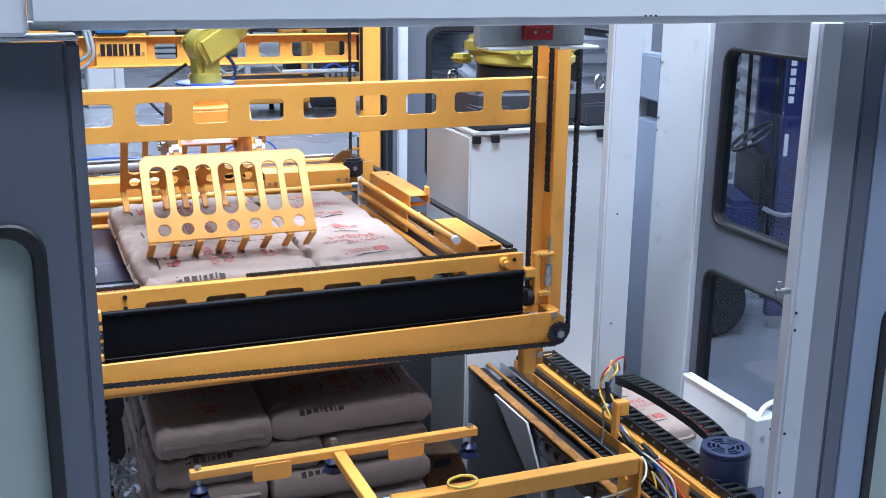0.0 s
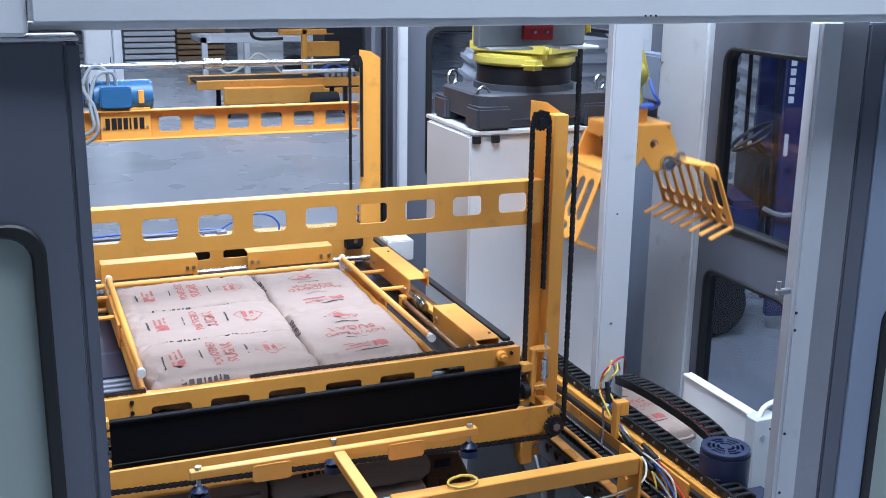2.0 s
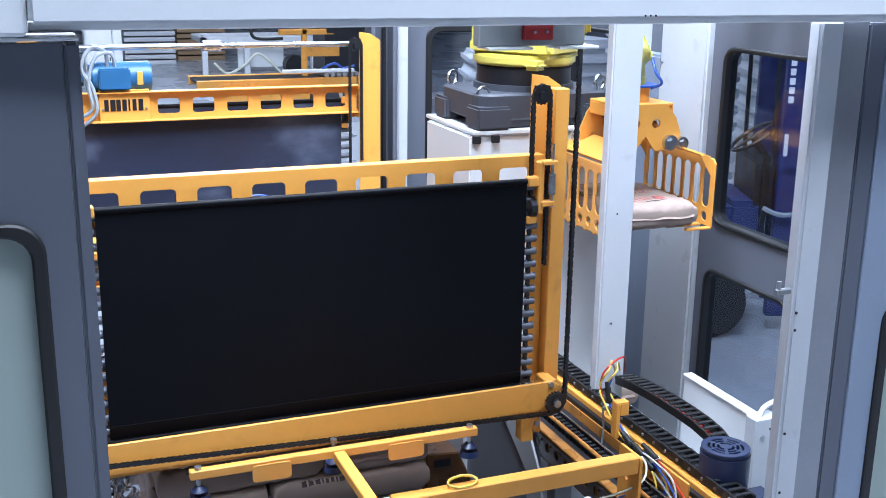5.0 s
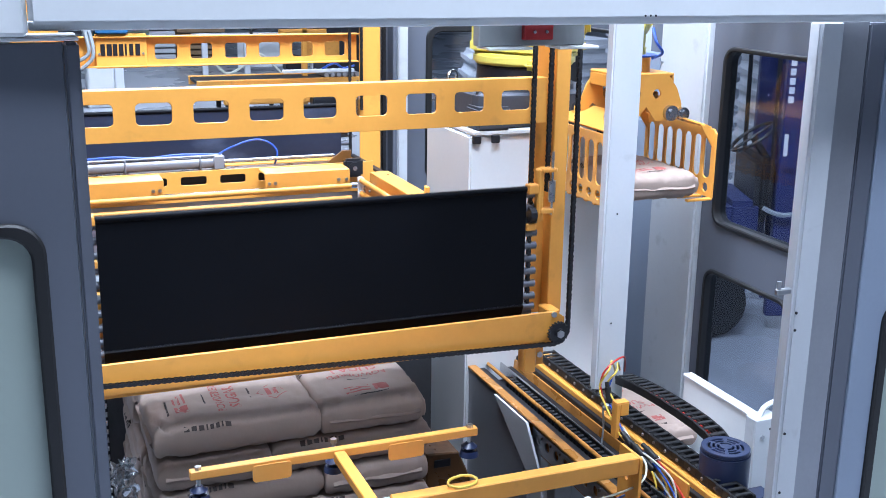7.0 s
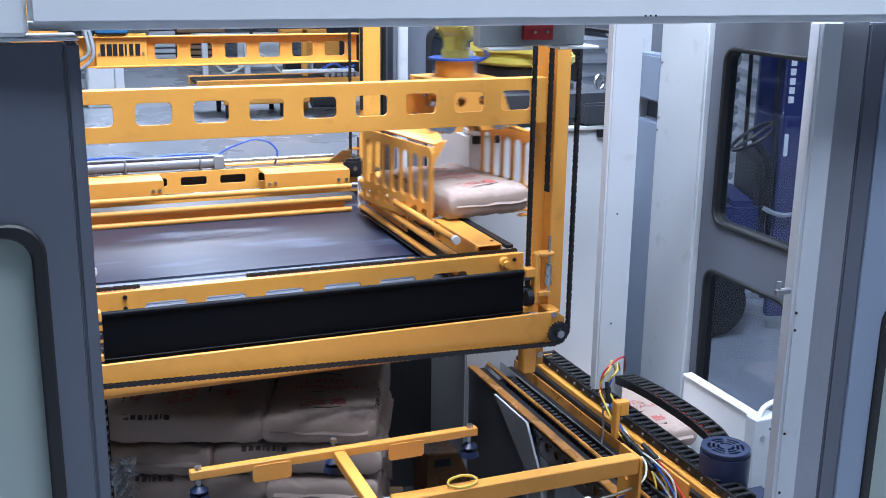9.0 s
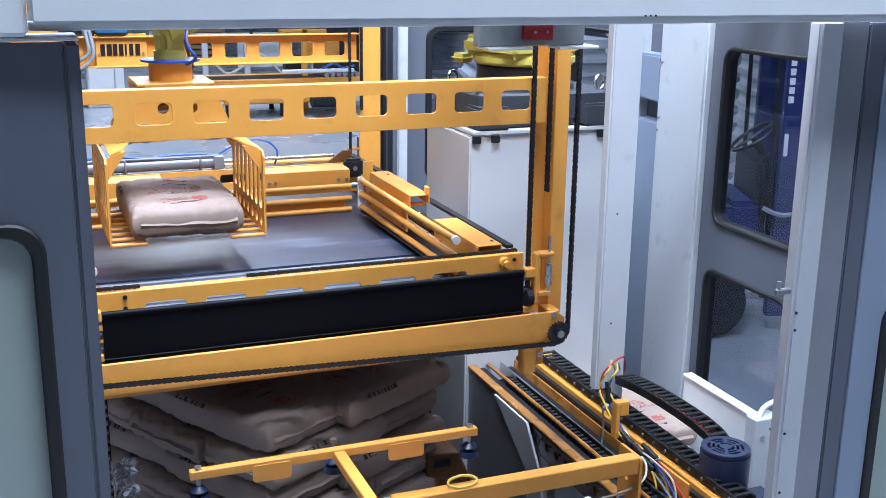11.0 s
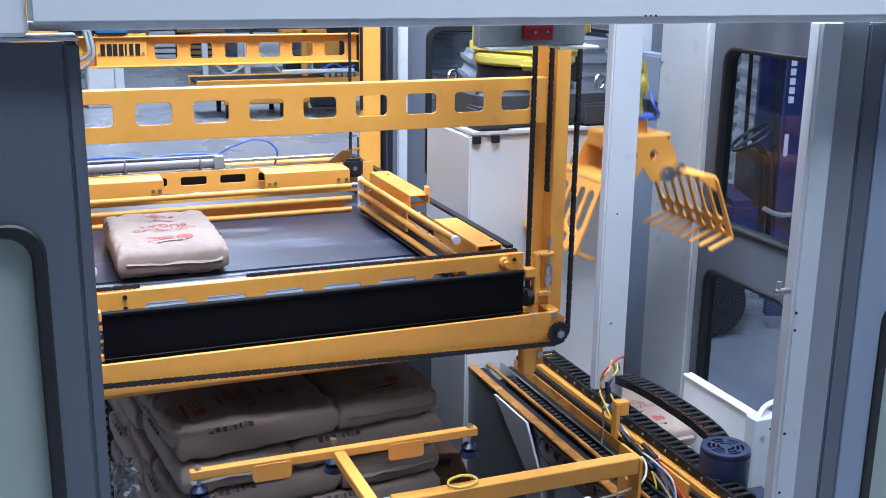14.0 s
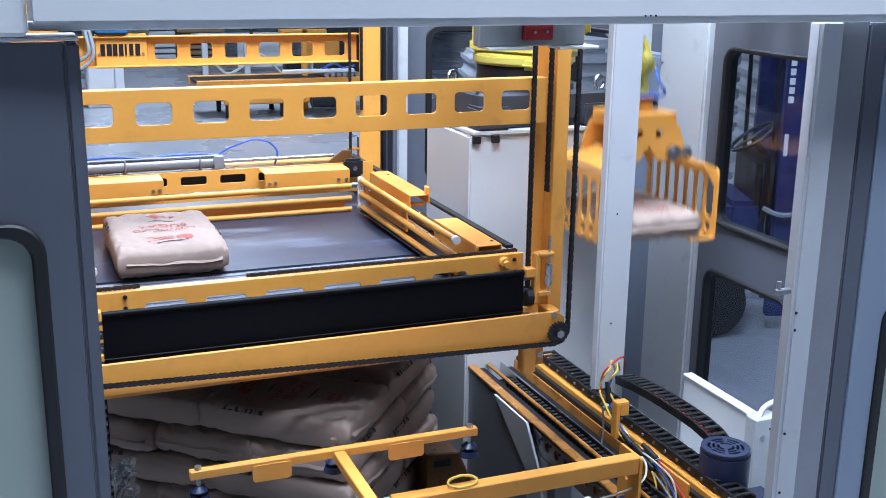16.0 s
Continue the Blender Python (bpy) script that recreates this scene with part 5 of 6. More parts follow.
# loom of cables on the rail
loom = empty("cable_loom", pose(0, 0, H), label="tied loom of coloured cables and plugs on the rail", category="cables")
for c, o, pts in (("yellow", 0, [(0.66, 0.44, -1.02), (0.56, 0.3, -0.92), (0.45, 0.13, -0.885), (0.42, 0.15, -0.95), (0.43, 0.08, -1.02), (0.42, 0.02, -1.10), (0.42, -0.12, -1.12), (0.42, -0.25, -1.14), (0.42, -0.36, -1.22), (0.42, -0.42, -1.5)]),
                  ("yellow", 0.018, [(0.66, 0.44, -1.02), (0.56, 0.31, -0.91), (0.45, 0.15, -0.88), (0.42, 0.17, -0.96), (0.42, 0.10, -1.03), (0.43, 0.0, -1.11), (0.43, -0.14, -1.13), (0.42, -0.28, -1.16), (0.42, -0.33, -1.3), (0.42, -0.36, -1.6)]),
                  ("red", 0.0, [(0.66, 0.40, -1.01), (0.55, 0.24, -0.87), (0.44, 0.20, -0.90), (0.42, 0.20, -0.98), (0.42, 0.12, -1.06), (0.42, -0.05, -1.12), (0.43, -0.24, -1.12), (0.43, -0.38, -1.16), (0.43, -0.5, -1.22), (0.43, -0.62, -1.3)]),
                  ("blue", 0.0, [(0.45, 0.16, -0.92), (0.42, 0.14, -1.0), (0.42, 0.06, -1.06), (0.42, -0.06, -1.13), (0.42, -0.2, -1.12), (0.43, -0.3, -1.18), (0.42, -0.36, -1.4)]),
                  ("blue", 0.015, [(0.43, -0.1, -1.14), (0.43, -0.26, -1.13), (0.43, -0.4, -1.18), (0.43, -0.5, -1.3)]),
                  ("grey", 0.0, [(0.45, 0.17, -0.93), (0.42, 0.17, -1.04), (0.42, 0.16, -1.14), (0.40, 0.13, -1.25), (0.42, 0.10, -1.3)]),
                  ("pale", 0.0, [(0.43, 0.02, -1.09), (0.41, -0.14, -1.13), (0.36, -0.28, -1.12), (0.25, -0.40, -1.12), (0.05, -0.44, -1.125), (-0.1, -0.45, -1.10), (-0.3, -0.45, -1.09), (-0.45, -0.44, -1.12)]),
                  ("blue", 0.0, [(-0.5, -0.44, -1.14), (-0.3, -0.45, -1.11), (-0.1, -0.45, -1.12), (0.1, -0.43, -1.15), (0.3, -0.3, -1.2)]),
                  ("black", 0.0, [(0.44, -0.3, -1.15), (0.43, -0.4, -1.2), (0.43, -0.45, -1.35), (0.42, -0.46, -1.6)]),
                  ("pale", 0.02, [(0.43, -0.18, -1.11), (0.43, -0.3, -1.11), (0.44, -0.4, -1.15), (0.43, -0.45, -1.3), (0.43, -0.47, -1.6)]),
                  ("grey", 0.03, [(0.44, -0.05, -1.12), (0.44, -0.2, -1.14), (0.44, -0.33, -1.17), (0.43, -0.55, -1.25), (0.43, -0.7, -1.3)])):
    part("cable", tube([(x - o, y + o * 0.6, z - o * 0.4) for x, y, z in pts], 0.0043), COLOURS[c], loom, "%s cable" % c, smooth=40)
for a, b in (((0.42, 0.145, -0.955), (0.42, 0.12, -1.02)), ((0.41, -0.03, -1.105), (0.41, -0.10, -1.125)), ((0.41, -0.11, -1.115), (0.41, -0.18, -1.13)), ((0.425, -0.17, -1.10), (0.425, -0.25, -1.115)), ((0.405, -0.06, -1.135), (0.405, -0.12, -1.15)),
             ((0.41, -0.20, -1.14), (0.41, -0.26, -1.155))):
    part("plug", join(rod(a, b, 0.014, 10, bevel=0.003), rod(a, Vector(a) + (Vector(a) - Vector(b)) * 0.3, 0.010, 8)), COLOURS["black"], loom, "dark cable plug", smooth=40)
for p in ((0.43, -0.235, -1.125), (0.42, 0.13, -1.04), (0.0, -0.445, -1.12)):
    part("cable_tie", rod(Vector(p) + Vector((0, -0.006, -0.004)), Vector(p) + Vector((0, 0.006, 0.004)), 0.022, 10), WHITE, loom, "pale cable tie")
part("terminal_block", box(0.39, 0.43, -0.44, -0.37, -1.33, -1.24, 0.004), COLOURS["blue"], loom, "blue terminal block")
# geared drive motor with a slotted fan cover
drive = part("drive_motor", rod((0, 0, -0.42), (0, 0, -0.005), 0.097, 36, bevel=0.006), NAVY, label="", m=pose(0.617, -0.428, H - 1.02), smooth=40)
tagged(drive, "navy blue upright drive motor with a slotted fan cover", "motor")
slots = []
for r0, r1 in ((0.024, 0.033), (0.042, 0.051), (0.060, 0.069)):
    for k in range(3 if r0 < 0.03 else 6):
        n = 3 if r0 < 0.03 else 6
        a0, a1 = 2 * math.pi * (k + 0.08) / n, 2 * math.pi * (k + 0.84) / n
        slots.append([(r1 * math.cos(a0 + (a1 - a0) * j / 6), r1 * math.sin(a0 + (a1 - a0) * j / 6)) for j in range(7)] + [(r0 * math.cos(a1 + (a0 - a1) * j / 6), r0 * math.sin(a1 + (a0 - a1) * j / 6)) for j in range(7)])
part("fan_cover", plate(ring(0, 0, 0.094, 36), slots, 0.016, 0.002, Matrix.Translation((0, 0, 0.004))), NAVY, drive, "slotted fan cover")
# black disc on the motor body; stands for shade behind the slots
part("fan_well", rod((0, 0, -0.0049), (0, 0, -0.0042), 0.08, 24), COLOURS["black"], drive, "black disc for the shade inside the fan cover")
part("terminal_box", join(box(0.0, 0.13, -0.17, -0.07, -0.34, -0.14, 0.01, 2), rod((0.06, -0.185, -0.21), (0.06, -0.168, -0.21), 0.02, 12)), NAVY, drive, "navy terminal box")
bolts(drive, [(0.02, -0.172, -0.18), (0.115, -0.172, -0.18)], (0, -1, 0), 0.009, ZINC)
part("rating_plate", box(-0.05, 0.0, -0.1, -0.092, -0.4, -0.34, 0.001), ZINC, drive, "small metal rating plate")
# sack conveyor under the robot
conveyor = empty("sack_conveyor", pose(0.95, 0, 0), label="grey roller conveyor that brings the sacks", category="conveyor")
CZ = H - 1.571
for k in range(26):
    y = 0.05 + 0.075 * k
    if k == 0:
        roll_me = part("roller", rod((-0.24, 0, CZ - 0.026), (0.22, 0, CZ - 0.026), 0.026, 14), ZINC, conveyor, "zinc conveyor roller", m=Matrix.Translation((0, y, 0)), smooth=40).data
    else:
        share("roller", roll_me, conveyor, Matrix.Translation((0, y, 0)), "zinc conveyor roller")
for x in (-0.26, 0.235):
    part("side_rail", box(x - 0.015, x + 0.015, 0.0, 2.0, CZ - 0.09, CZ + 0.004, 0.003), LIGHT, conveyor, "light grey side rail")
for x in (-0.26, 0.235):
    for y in (0.15, 1.85):
        part("leg", box(x - 0.03, x + 0.03, y - 0.03, y + 0.03, 0, CZ - 0.09, 0.004), LIGHT, conveyor)
guard = part("conveyor_guard", join(box(1.215, 1.235, 0.10, 0.72, H - 1.6, H - 1.222, 0.004), box(1.205, 1.26, 0.10, 0.72, H - 1.226, H - 1.214, 0.003)), PALE)
tagged(guard, "pale sheet-metal guard beside the sack conveyor", "guard")
post = part("guard_bracket", join(box(1.115, 1.262, 0.015, 0.03, 0, H - 1.166, 0.003), box(1.115, 1.135, 0.03, 0.09, 0, H - 1.166, 0.003), box(1.137, 1.262, 0.031, 0.12, H - 1.184, H - 1.174, 0.002)), LIGHT)
tagged(post, "light grey bolted bracket at the conveyor guard", "bracket")
bolts(post, [(1.155, 0.015, H - 1.25), (1.205, 0.015, H - 1.262)], (0, -1, 0), 0.010, ZINC)
bolts(post, [(1.195, 0.015, H - 1.215), (1.205, 0.015, H - 1.47), (1.24, 0.015, H - 1.235)], (0, -1, 0), 0.006, DARK)
pipe = part("bent_conduit", tube([(1.16, 0.06, H - 1.18), (1.20, 0.08, H - 1.145), (1.27, 0.10, H - 1.13), (1.4, 0.12, H - 1.13)], 0.012, 8), PALE, smooth=40)
tagged(pipe, "short bent pale conduit over the bracket", "conduit")

# ---------------------------------------------------------------- sheet picker with suction cups, before the stack
picker = empty("sheet_picker", pose(0, 0, H), label="orange sheet picker frame with blue suction cups", category="sheet picker")
part("cross_bar", box(-1.416, -0.408, -0.365, -0.335, -0.829, -0.798, 0.003), ORANGE, picker)
part("long_bar", box(-0.94, -0.90, -1.10, -0.366, -0.837, -0.803, 0.003), ORANGE, picker)
for x0, x1 in ((-1.215, -1.085), (-0.745, -0.615)):
    part("tab", plate(rect(x0, x1, -0.868, -0.808, 0.012), (), 0.004, 0.0008, Matrix.Translation((0, -0.369, 0)) @ XZ), ORANGE, picker)
for x, y in ((-1.388, -0.35), (-0.92, -0.30), (-0.435, -0.35)):
    cup = part("suction_cup", join(rod((x, y, -0.905), (x, y, -0.885), 0.036, 20, r2=0.030), rod((x, y, -0.885), (x, y, -0.870), 0.016, 14, r2=0.03), rod((x, y, -0.872), (x, y, -0.855), 0.030, 18, r2=0.012)), NAVY, picker, "dark blue bellows suction cup", smooth=40)
    part("stem", join(rod((x, y, -0.86), (x, y, -0.79), 0.007, 8), rod((x, y, -0.803), (x, y, -0.787), 0.012, 6)), ZINC, cup, "zinc stem")
part("carriage_bar", box(-0.75, 0.215, -0.45, -0.395, -1.047, -0.98, 0.004), ORANGE, picker)
part("carriage_plate", plate(rect(-0.45, -0.30, -1.20, -0.985, 0.01), (ring(-0.36, -1.1, 0.012),), 0.012, 0.001, Matrix.Translation((0.224, 0, 0)) @ YZ), ORANGE, picker)
part("riser", box(-0.94, -0.90, -1.14, -1.10, -1.06, -0.80, 0.003), ORANGE, picker)
part("lower_bar", box(-0.94, -0.70, -1.14, -0.46, -1.07, -1.04, 0.003), ORANGE, picker)
part("hose_coil", tube([(-0.49 + 0.055 * math.cos(k * 0.8), -0.425 + 0.02 * math.sin(k * 0.8), -0.966 + 0.012 * math.sin(k * 0.8) + 0.002 * (k % 3)) for k in range(26)], 0.004), COLOURS["yellow"], picker, "thin yellow hose coil", smooth=40)
bolts(picker, [(-0.86, -0.40, -0.95), (-0.84, -0.40, -0.96)], (0, 0, 1), 0.008, ZINC)
tray = part("sheet_tray", join(box(-1.0, -0.215, -0.20, -0.12, -1.150, -1.143, 0.002), plate([(-1.0, -1.150), (-1.0, -1.108), (-0.235, -1.108), (-0.205, -1.122), (-0.205, -1.150)], (), 0.005, 0.001, Matrix.Translation((0, -0.203, 0)) @ XZ)), LIGHT, m=pose(0, 0, H))
tagged(tray, "grey folded steel tray under the picker", "tray")
part("leg", box(-0.96, -0.92, -0.18, -0.14, -H, -1.151, 0.003), LIGHT, tray)
part("leg", box(-0.30, -0.26, -0.18, -0.14, -H, -1.151, 0.003), LIGHT, tray)
# side plate with gusset, film wrapper cover
side = part("frame_side_plate", box(0.212, 0.236, 0.50, 1.61, 0, H - 1.214, 0.004), ALU)
tagged(side, "light grey side plate of the machine base", "side plate")
part("gusset", plate([(0.80, H - 1.215), (0.45, H - 1.215), (0.29, H - 1.42), (0.22, H - 1.75), (0.34, H - 1.75), (0.43, H - 1.45)], (), 0.012, 0.001, Matrix.Translation((0.198, 0, 0)) @ YZ), LIGHT, side, "light grey sloping gusset")
strip = part("punched_strip", plate(rect(-0.35, 0.44, H - 1.335, H - 1.235), [ring(-0.30 + 0.085 * k, H - 1.275, 0.022, 12) for k in range(9)], 0.008, 0.001, Matrix.Translation((0.225, 0, 0)) @ YZ), ZINC)
tagged(strip, "zinc strip punched with round holes", "strip")
for y in (-0.3, 0.40):
    part("support", box(0.230, 0.239, y - 0.02, y + 0.02, 0, H - 1.25, 0.002), ZINC, strip)
bolts(strip, [(0.220, -0.258 + 0.085 * k, H - 1.25) for k in range(8)], (-1, 0, 0), 0.007, STEEL)
# an orange cover; its shade is put into the dark paint
cover = part("wrapper_cover", join(plate([(-0.31, 0.0), (-0.31, H - 1.262), (-0.16, H - 1.275), (-0.10, H - 1.41), (-0.10, 0.0)], (), 0.16, 0.006, Matrix.Translation((0, 0.47, 0)) @ XZ)), OILY_SHADED)
tagged(cover, "orange sloping cover beside the stack, darkened for shade", "cover")
part("cover_label", box(-0.275, -0.20, 0.384, 0.3885, H - 1.33, H - 1.295, 0.001), DARK, cover, "dark label on the cover")
bank = empty("roller_bank", pose(-1.66, 0.28, H), label="bank of bright rollers for stretch film", category="roller bank")
for k in range(16):
    part("roller", rod((-0.10, 0, -0.80 - 0.034 * k), (0.045, 0, -0.80 - 0.034 * k), 0.0095, 10), ZINC, bank, "bright roller", smooth=40)
part("frame", join(box(-0.13, -0.10, -0.02, 0.02, -H, -0.75, 0.003), box(-0.11, 0.05, 0.015, 0.025, -1.36, -0.78, 0.001)), DARK, bank, "dark upright")
film = bmesh.new()
rngf = random.Random(8)
rows = []
for i in range(26):
    rows.append([film.verts.new((-1.62 + 0.085 * j / 9 + 0.02 * rngf.uniform(-1, 1), 0.20 + 0.035 * rngf.uniform(-1, 1), H - 0.98 - 0.02 * i + 0.01 * rngf.uniform(-1, 1))) for j in range(10)])
for a, b in zip(rows, rows[1:]):
    for j in range(9):
        film.faces.new((a[j], a[j + 1], b[j + 1], b[j]))
part("film_tail", film, FILM, bank, "crumpled tail of clear stretch film", m=Matrix.Translation((1.66, -0.28, -H)))
jb = part("junction_box", box(0.02, 0.17, 1.86, 2.02, H - 0.825, H - 0.71, 0.006, 2), WHITE)
tagged(jb, "small white junction box on a stand by the pedestal", "junction box")
part("stand", box(0.12, 0.15, 1.93, 1.96, 0, H - 0.826, 0.003), DARK, jb, "dark stand")
# signal box under the frame, before the robot
BOXGREY = material("mid_grey_box_paint", (0.22, 0.235, 0.24), 0.45, vary=0.06, scale=4)
box_ob = part("switch_box", box(-0.41, -0.018, -0.30, -0.25, H + 0.527, H + 0.88, 0.004), BOXGREY)
part("hanger", box(-0.41, -0.018, -0.955, -0.301, H + 0.82, H + 0.86, 0.004), BOXGREY, box_ob)
tagged(box_ob, "grey switch box with a red interlock, hung from the frame", "switch box")
part("bottom_flange", box(-0.385, -0.225, -0.33, -0.22, H + 0.516, H + 0.526, 0.003), PALE, box_ob)
part("bottom_flange", box(-0.128, 0.025, -0.33, -0.22, H + 0.516, H + 0.526, 0.003), PALE, box_ob)
red = part("interlock", box(-0.257, -0.150, -0.325, -0.3, H + 0.548, H + 0.602, 0.003), REDP, box_ob, "red interlock switch")
bolts(red, [(-0.222, -0.325, H + 0.575), (-0.178, -0.325, H + 0.575)], (0, -1, 0), 0.006, STEEL)
bolts(box_ob, [(-0.34, -0.30, H + 0.608), (-0.06, -0.30, H + 0.608)], (0, -1, 0), 0.006, ZINC)
hoist_ch = part("column_chain", roller_chain([(0.235, 2.57, 0.5), (0.235, 2.57, H + 0.85)], 0.03, 0.024), CHAIN)
tagged(hoist_ch, "oiled hoist chain in the dark column", "chain")
part("upper_anchor", box(0.21, 0.26, 2.54, 2.6, H + 0.85, H + 0.9, 0.004), DARK, hoist_ch)
part("lower_anchor", box(0.21, 0.26, 2.54, 2.6, 0.0, 0.5, 0.004), DARK, hoist_ch)

# ---------------------------------------------------------------- hall: forklift, loads, far machines
lift_truck = empty("forklift", pose(3.19, 3.25, 0, 0, 0, -21.9), label="dark blue parked forklift truck with its mast", category="forklift")
for x, y in ((0.0, 0.0), (0.0, 0.9), (1.25, 0.0), (1.25, 0.9)):
    w = part("wheel", rod((x, y - 0.09, 0.28), (x, y + 0.09, 0.28), 0.28, 32, bevel=0.04), RUBBER, lift_truck, "black solid tyre", smooth=40)
    part("rim", join(rod((x, y - 0.095, 0.28), (x, y + 0.095, 0.28), 0.17, 24), rod((x, y - 0.11, 0.28), (x, y + 0.11, 0.28), 0.06, 16)), DARK, w, "dark steel rim", smooth=40)
    bolts(w, [(x + 0.11 * math.cos(k * 1.257), y - 0.097, 0.28 + 0.11 * math.sin(k * 1.257)) for k in range(5)], (0, -1, 0), 0.014, CHAIN)
part("chassis", join(box(-0.35, 0.35, 0.02, 0.88, 0.35, 0.62, 0.05, 2), box(0.1, 0.36, 0.06, 0.84, 0.55, 1.08, 0.05, 2)), FORK, lift_truck, smooth=40)
part("counterweight", box(-0.75, -0.2, 0.0, 0.9, 0.4, 1.1, 0.09, 3), FORK, lift_truck, smooth=40)
part("seat", join(box(-0.28, 0.12, 0.22, 0.68, 1.02, 1.14, 0.04, 2), box(-0.36, -0.22, 0.22, 0.68, 1.06, 1.6, 0.05, 2)), RUBBER, lift_truck, "black seat", smooth=40)
wheel_bm = bmesh.new()
nn = 28
rws = [[wheel_bm.verts.new(((0.19 + 0.014 * math.cos(2 * math.pi * j / 6)) * math.cos(2 * math.pi * i / nn), (0.19 + 0.014 * math.cos(2 * math.pi * j / 6)) * math.sin(2 * math.pi * i / nn), 0.014 * math.sin(2 * math.pi * j / 6))) for j in range(6)] for i in range(nn)]
for i in range(nn):
    for j in range(6):
        wheel_bm.faces.new((rws[i][j], rws[(i + 1) % nn][j], rws[(i + 1) % nn][(j + 1) % 6], rws[i][(j + 1) % 6]))
part("steering_wheel", join(wheel_bm, rod((-0.19, 0, 0), (0.19, 0, 0), 0.012, 8), rod((0, 0, 0), (0, 0, -0.45), 0.03, 10)), RUBBER, lift_truck, "black steering wheel", m=pose(0.32, 0.30, 1.56, 0, -35, 0), smooth=40)
part("dashboard", box(0.32, 0.47, 0.1, 0.8, 0.9, 1.42, 0.05, 2), DARK, lift_truck)
for x, x2 in ((0.02, -0.05), (0.42, 0.40)):
    for y in (0.05, 0.85):
        part("guard_post", rod((x, y, 1.0), (x2, y, 2.35), 0.035 if x < 0.2 else 0.018, 10), DARK, lift_truck)
part("overhead_guard", join(*[box(-0.5 + 0.16 * k, -0.44 + 0.16 * k, 0.02, 0.88, 2.33, 2.37, 0.01) for k in range(7)], box(-0.5, 0.55, 0.0, 0.06, 2.33, 2.38, 0.01), box(-0.5, 0.55, 0.84, 0.9, 2.33, 2.38, 0.01)), DARK, lift_truck)
mast = part("mast", join(box(0.47, 0.62, 0.05, 0.13, 0.15, 2.6, 0.01), box(0.47, 0.62, 0.77, 0.85, 0.15, 2.6, 0.01), box(0.60, 0.68, 0.13, 0.19, 0.15, 2.5, 0.01), box(0.50, 0.6, 0.05, 0.85, 1.3, 1.36, 0.005), rod((0.55, 0.4, 0.2), (0.55, 0.4, 2.2), 0.04, 12)), FORK, lift_truck, "dark blue mast with pale lettering bars")
for k in range(5):
    part("lettering_bar", box(0.49, 0.53, 0.044, 0.05, 1.86 + 0.07 * k, 1.91 + 0.07 * k, 0), WHITE, mast)
part("data_label", box(0.49, 0.52, 0.044, 0.05, 1.45, 1.62, 0), WHITE, mast, "white data label")
part("hose", tube([(0.36, 0.0, 1.05), (0.5, -0.02, 1.0), (0.7, -0.02, 1.03)], 0.02), COLOURS["grey"], lift_truck, "grey hydraulic hose", smooth=40)
def wrapped_load(x, y, turn, n, w, seed):
    r = random.Random(seed)
    ob = empty("wrapped_load", pose(x, y, 0, 0, 0, turn), label="pale stretch-wrapped pallet load of sacks", category="pallet load", group="wrapped pallet loads")
    part("pallet", box(-w / 2, w / 2, -0.55, 0.55, 0.0, 0.14, 0.01), WOOD, ob, "wooden pallet")
    for k in range(n):
        e = r.uniform(-0.02, 0.02)
        part("sack_layer", box(-w / 2 + e, w / 2 + e, -0.52 + e, 0.52 + e, 0.145 + 0.2 * k, 0.34 + 0.2 * k, 0.07, 3), WHITE, ob, "pale wrapped layer", smooth=50)
    return ob


wrapped_load(5.2, 7.2, -22, 11, 1.2, 1)
wrapped_load(6.7, 6.7, -20, 9, 1.2, 2)
wrapped_load(4.2, 9.2, -15, 8, 1.2, 3)
wrapped_load(6.0, 11.0, 5, 8, 1.2, 5)
wrapped_load(7.6, 4.6, -30, 9, 1.2, 6)
# far machines seen over the carriage
far_conveyor = empty("far_conveyor", pose(1.3, 16.0, 0), label="orange belt conveyor with a motor across the hall", category="conveyor")
part("frame", join(box(0.0, 3.2, 0.0, 0.08, 0.52, 0.68, 0.01), box(0.0, 3.2, 0.9, 0.98, 0.52, 0.68, 0.01)), ORANGE, far_conveyor)
part("drive_box", join(box(0.45, 2.3, -0.12, 0.0, 0.25, 0.56, 0.02)), ORANGE, far_conveyor)
for x in (0.5, 1.5, 2.7):
    part("leg", box(x, x + 0.08, 0.0, 0.08, 0.0, 0.52, 0.005), DARK, far_conveyor)
    part("leg", box(x, x + 0.08, 0.9, 0.98, 0.0, 0.52, 0.005), DARK, far_conveyor)
part("belt", box(0.02, 3.18, 0.08, 0.9, 0.6, 0.66, 0.01), RUBBER, far_conveyor, "dark belt")
part("motor", rod((2.0, -0.3, 0.32), (2.5, -0.3, 0.32), 0.14, 18, bevel=0.02), DARK, far_conveyor, "dark motor", smooth=40)
for k in range(6):
    part("roller", rod((2.4 + 0.12 * k, 0.08, 0.72), (2.4 + 0.12 * k, 0.9, 0.72), 0.045, 10), ZINC, far_conveyor, "grey roller")
part("light_rail", box(1.55, 2.9, -0.05, 0.05, 0.78, 0.84, 0.01), PALE, far_conveyor, "pale cross rail")
part("wires", tube([(2.3, 0, 0.85), (2.5, -0.1, 0.95), (2.7, 0.0, 0.85), (2.9, -0.05, 0.9)], 0.02), COLOURS["blue"], far_conveyor, "blue wires")
table = empty("far_table", pose(2.4, 22.0, 0), label="grey steel work table with wiring", category="table")
part("top", join(box(0.0, 3.7, 0.0, 0.14, 0.86, 0.99, 0.01), box(0.0, 0.14, 0.0, 1.4, 0.86, 0.99, 0.01), box(0.0, 3.7, 1.3, 1.44, 0.86, 0.99, 0.01)), LIGHT, table)
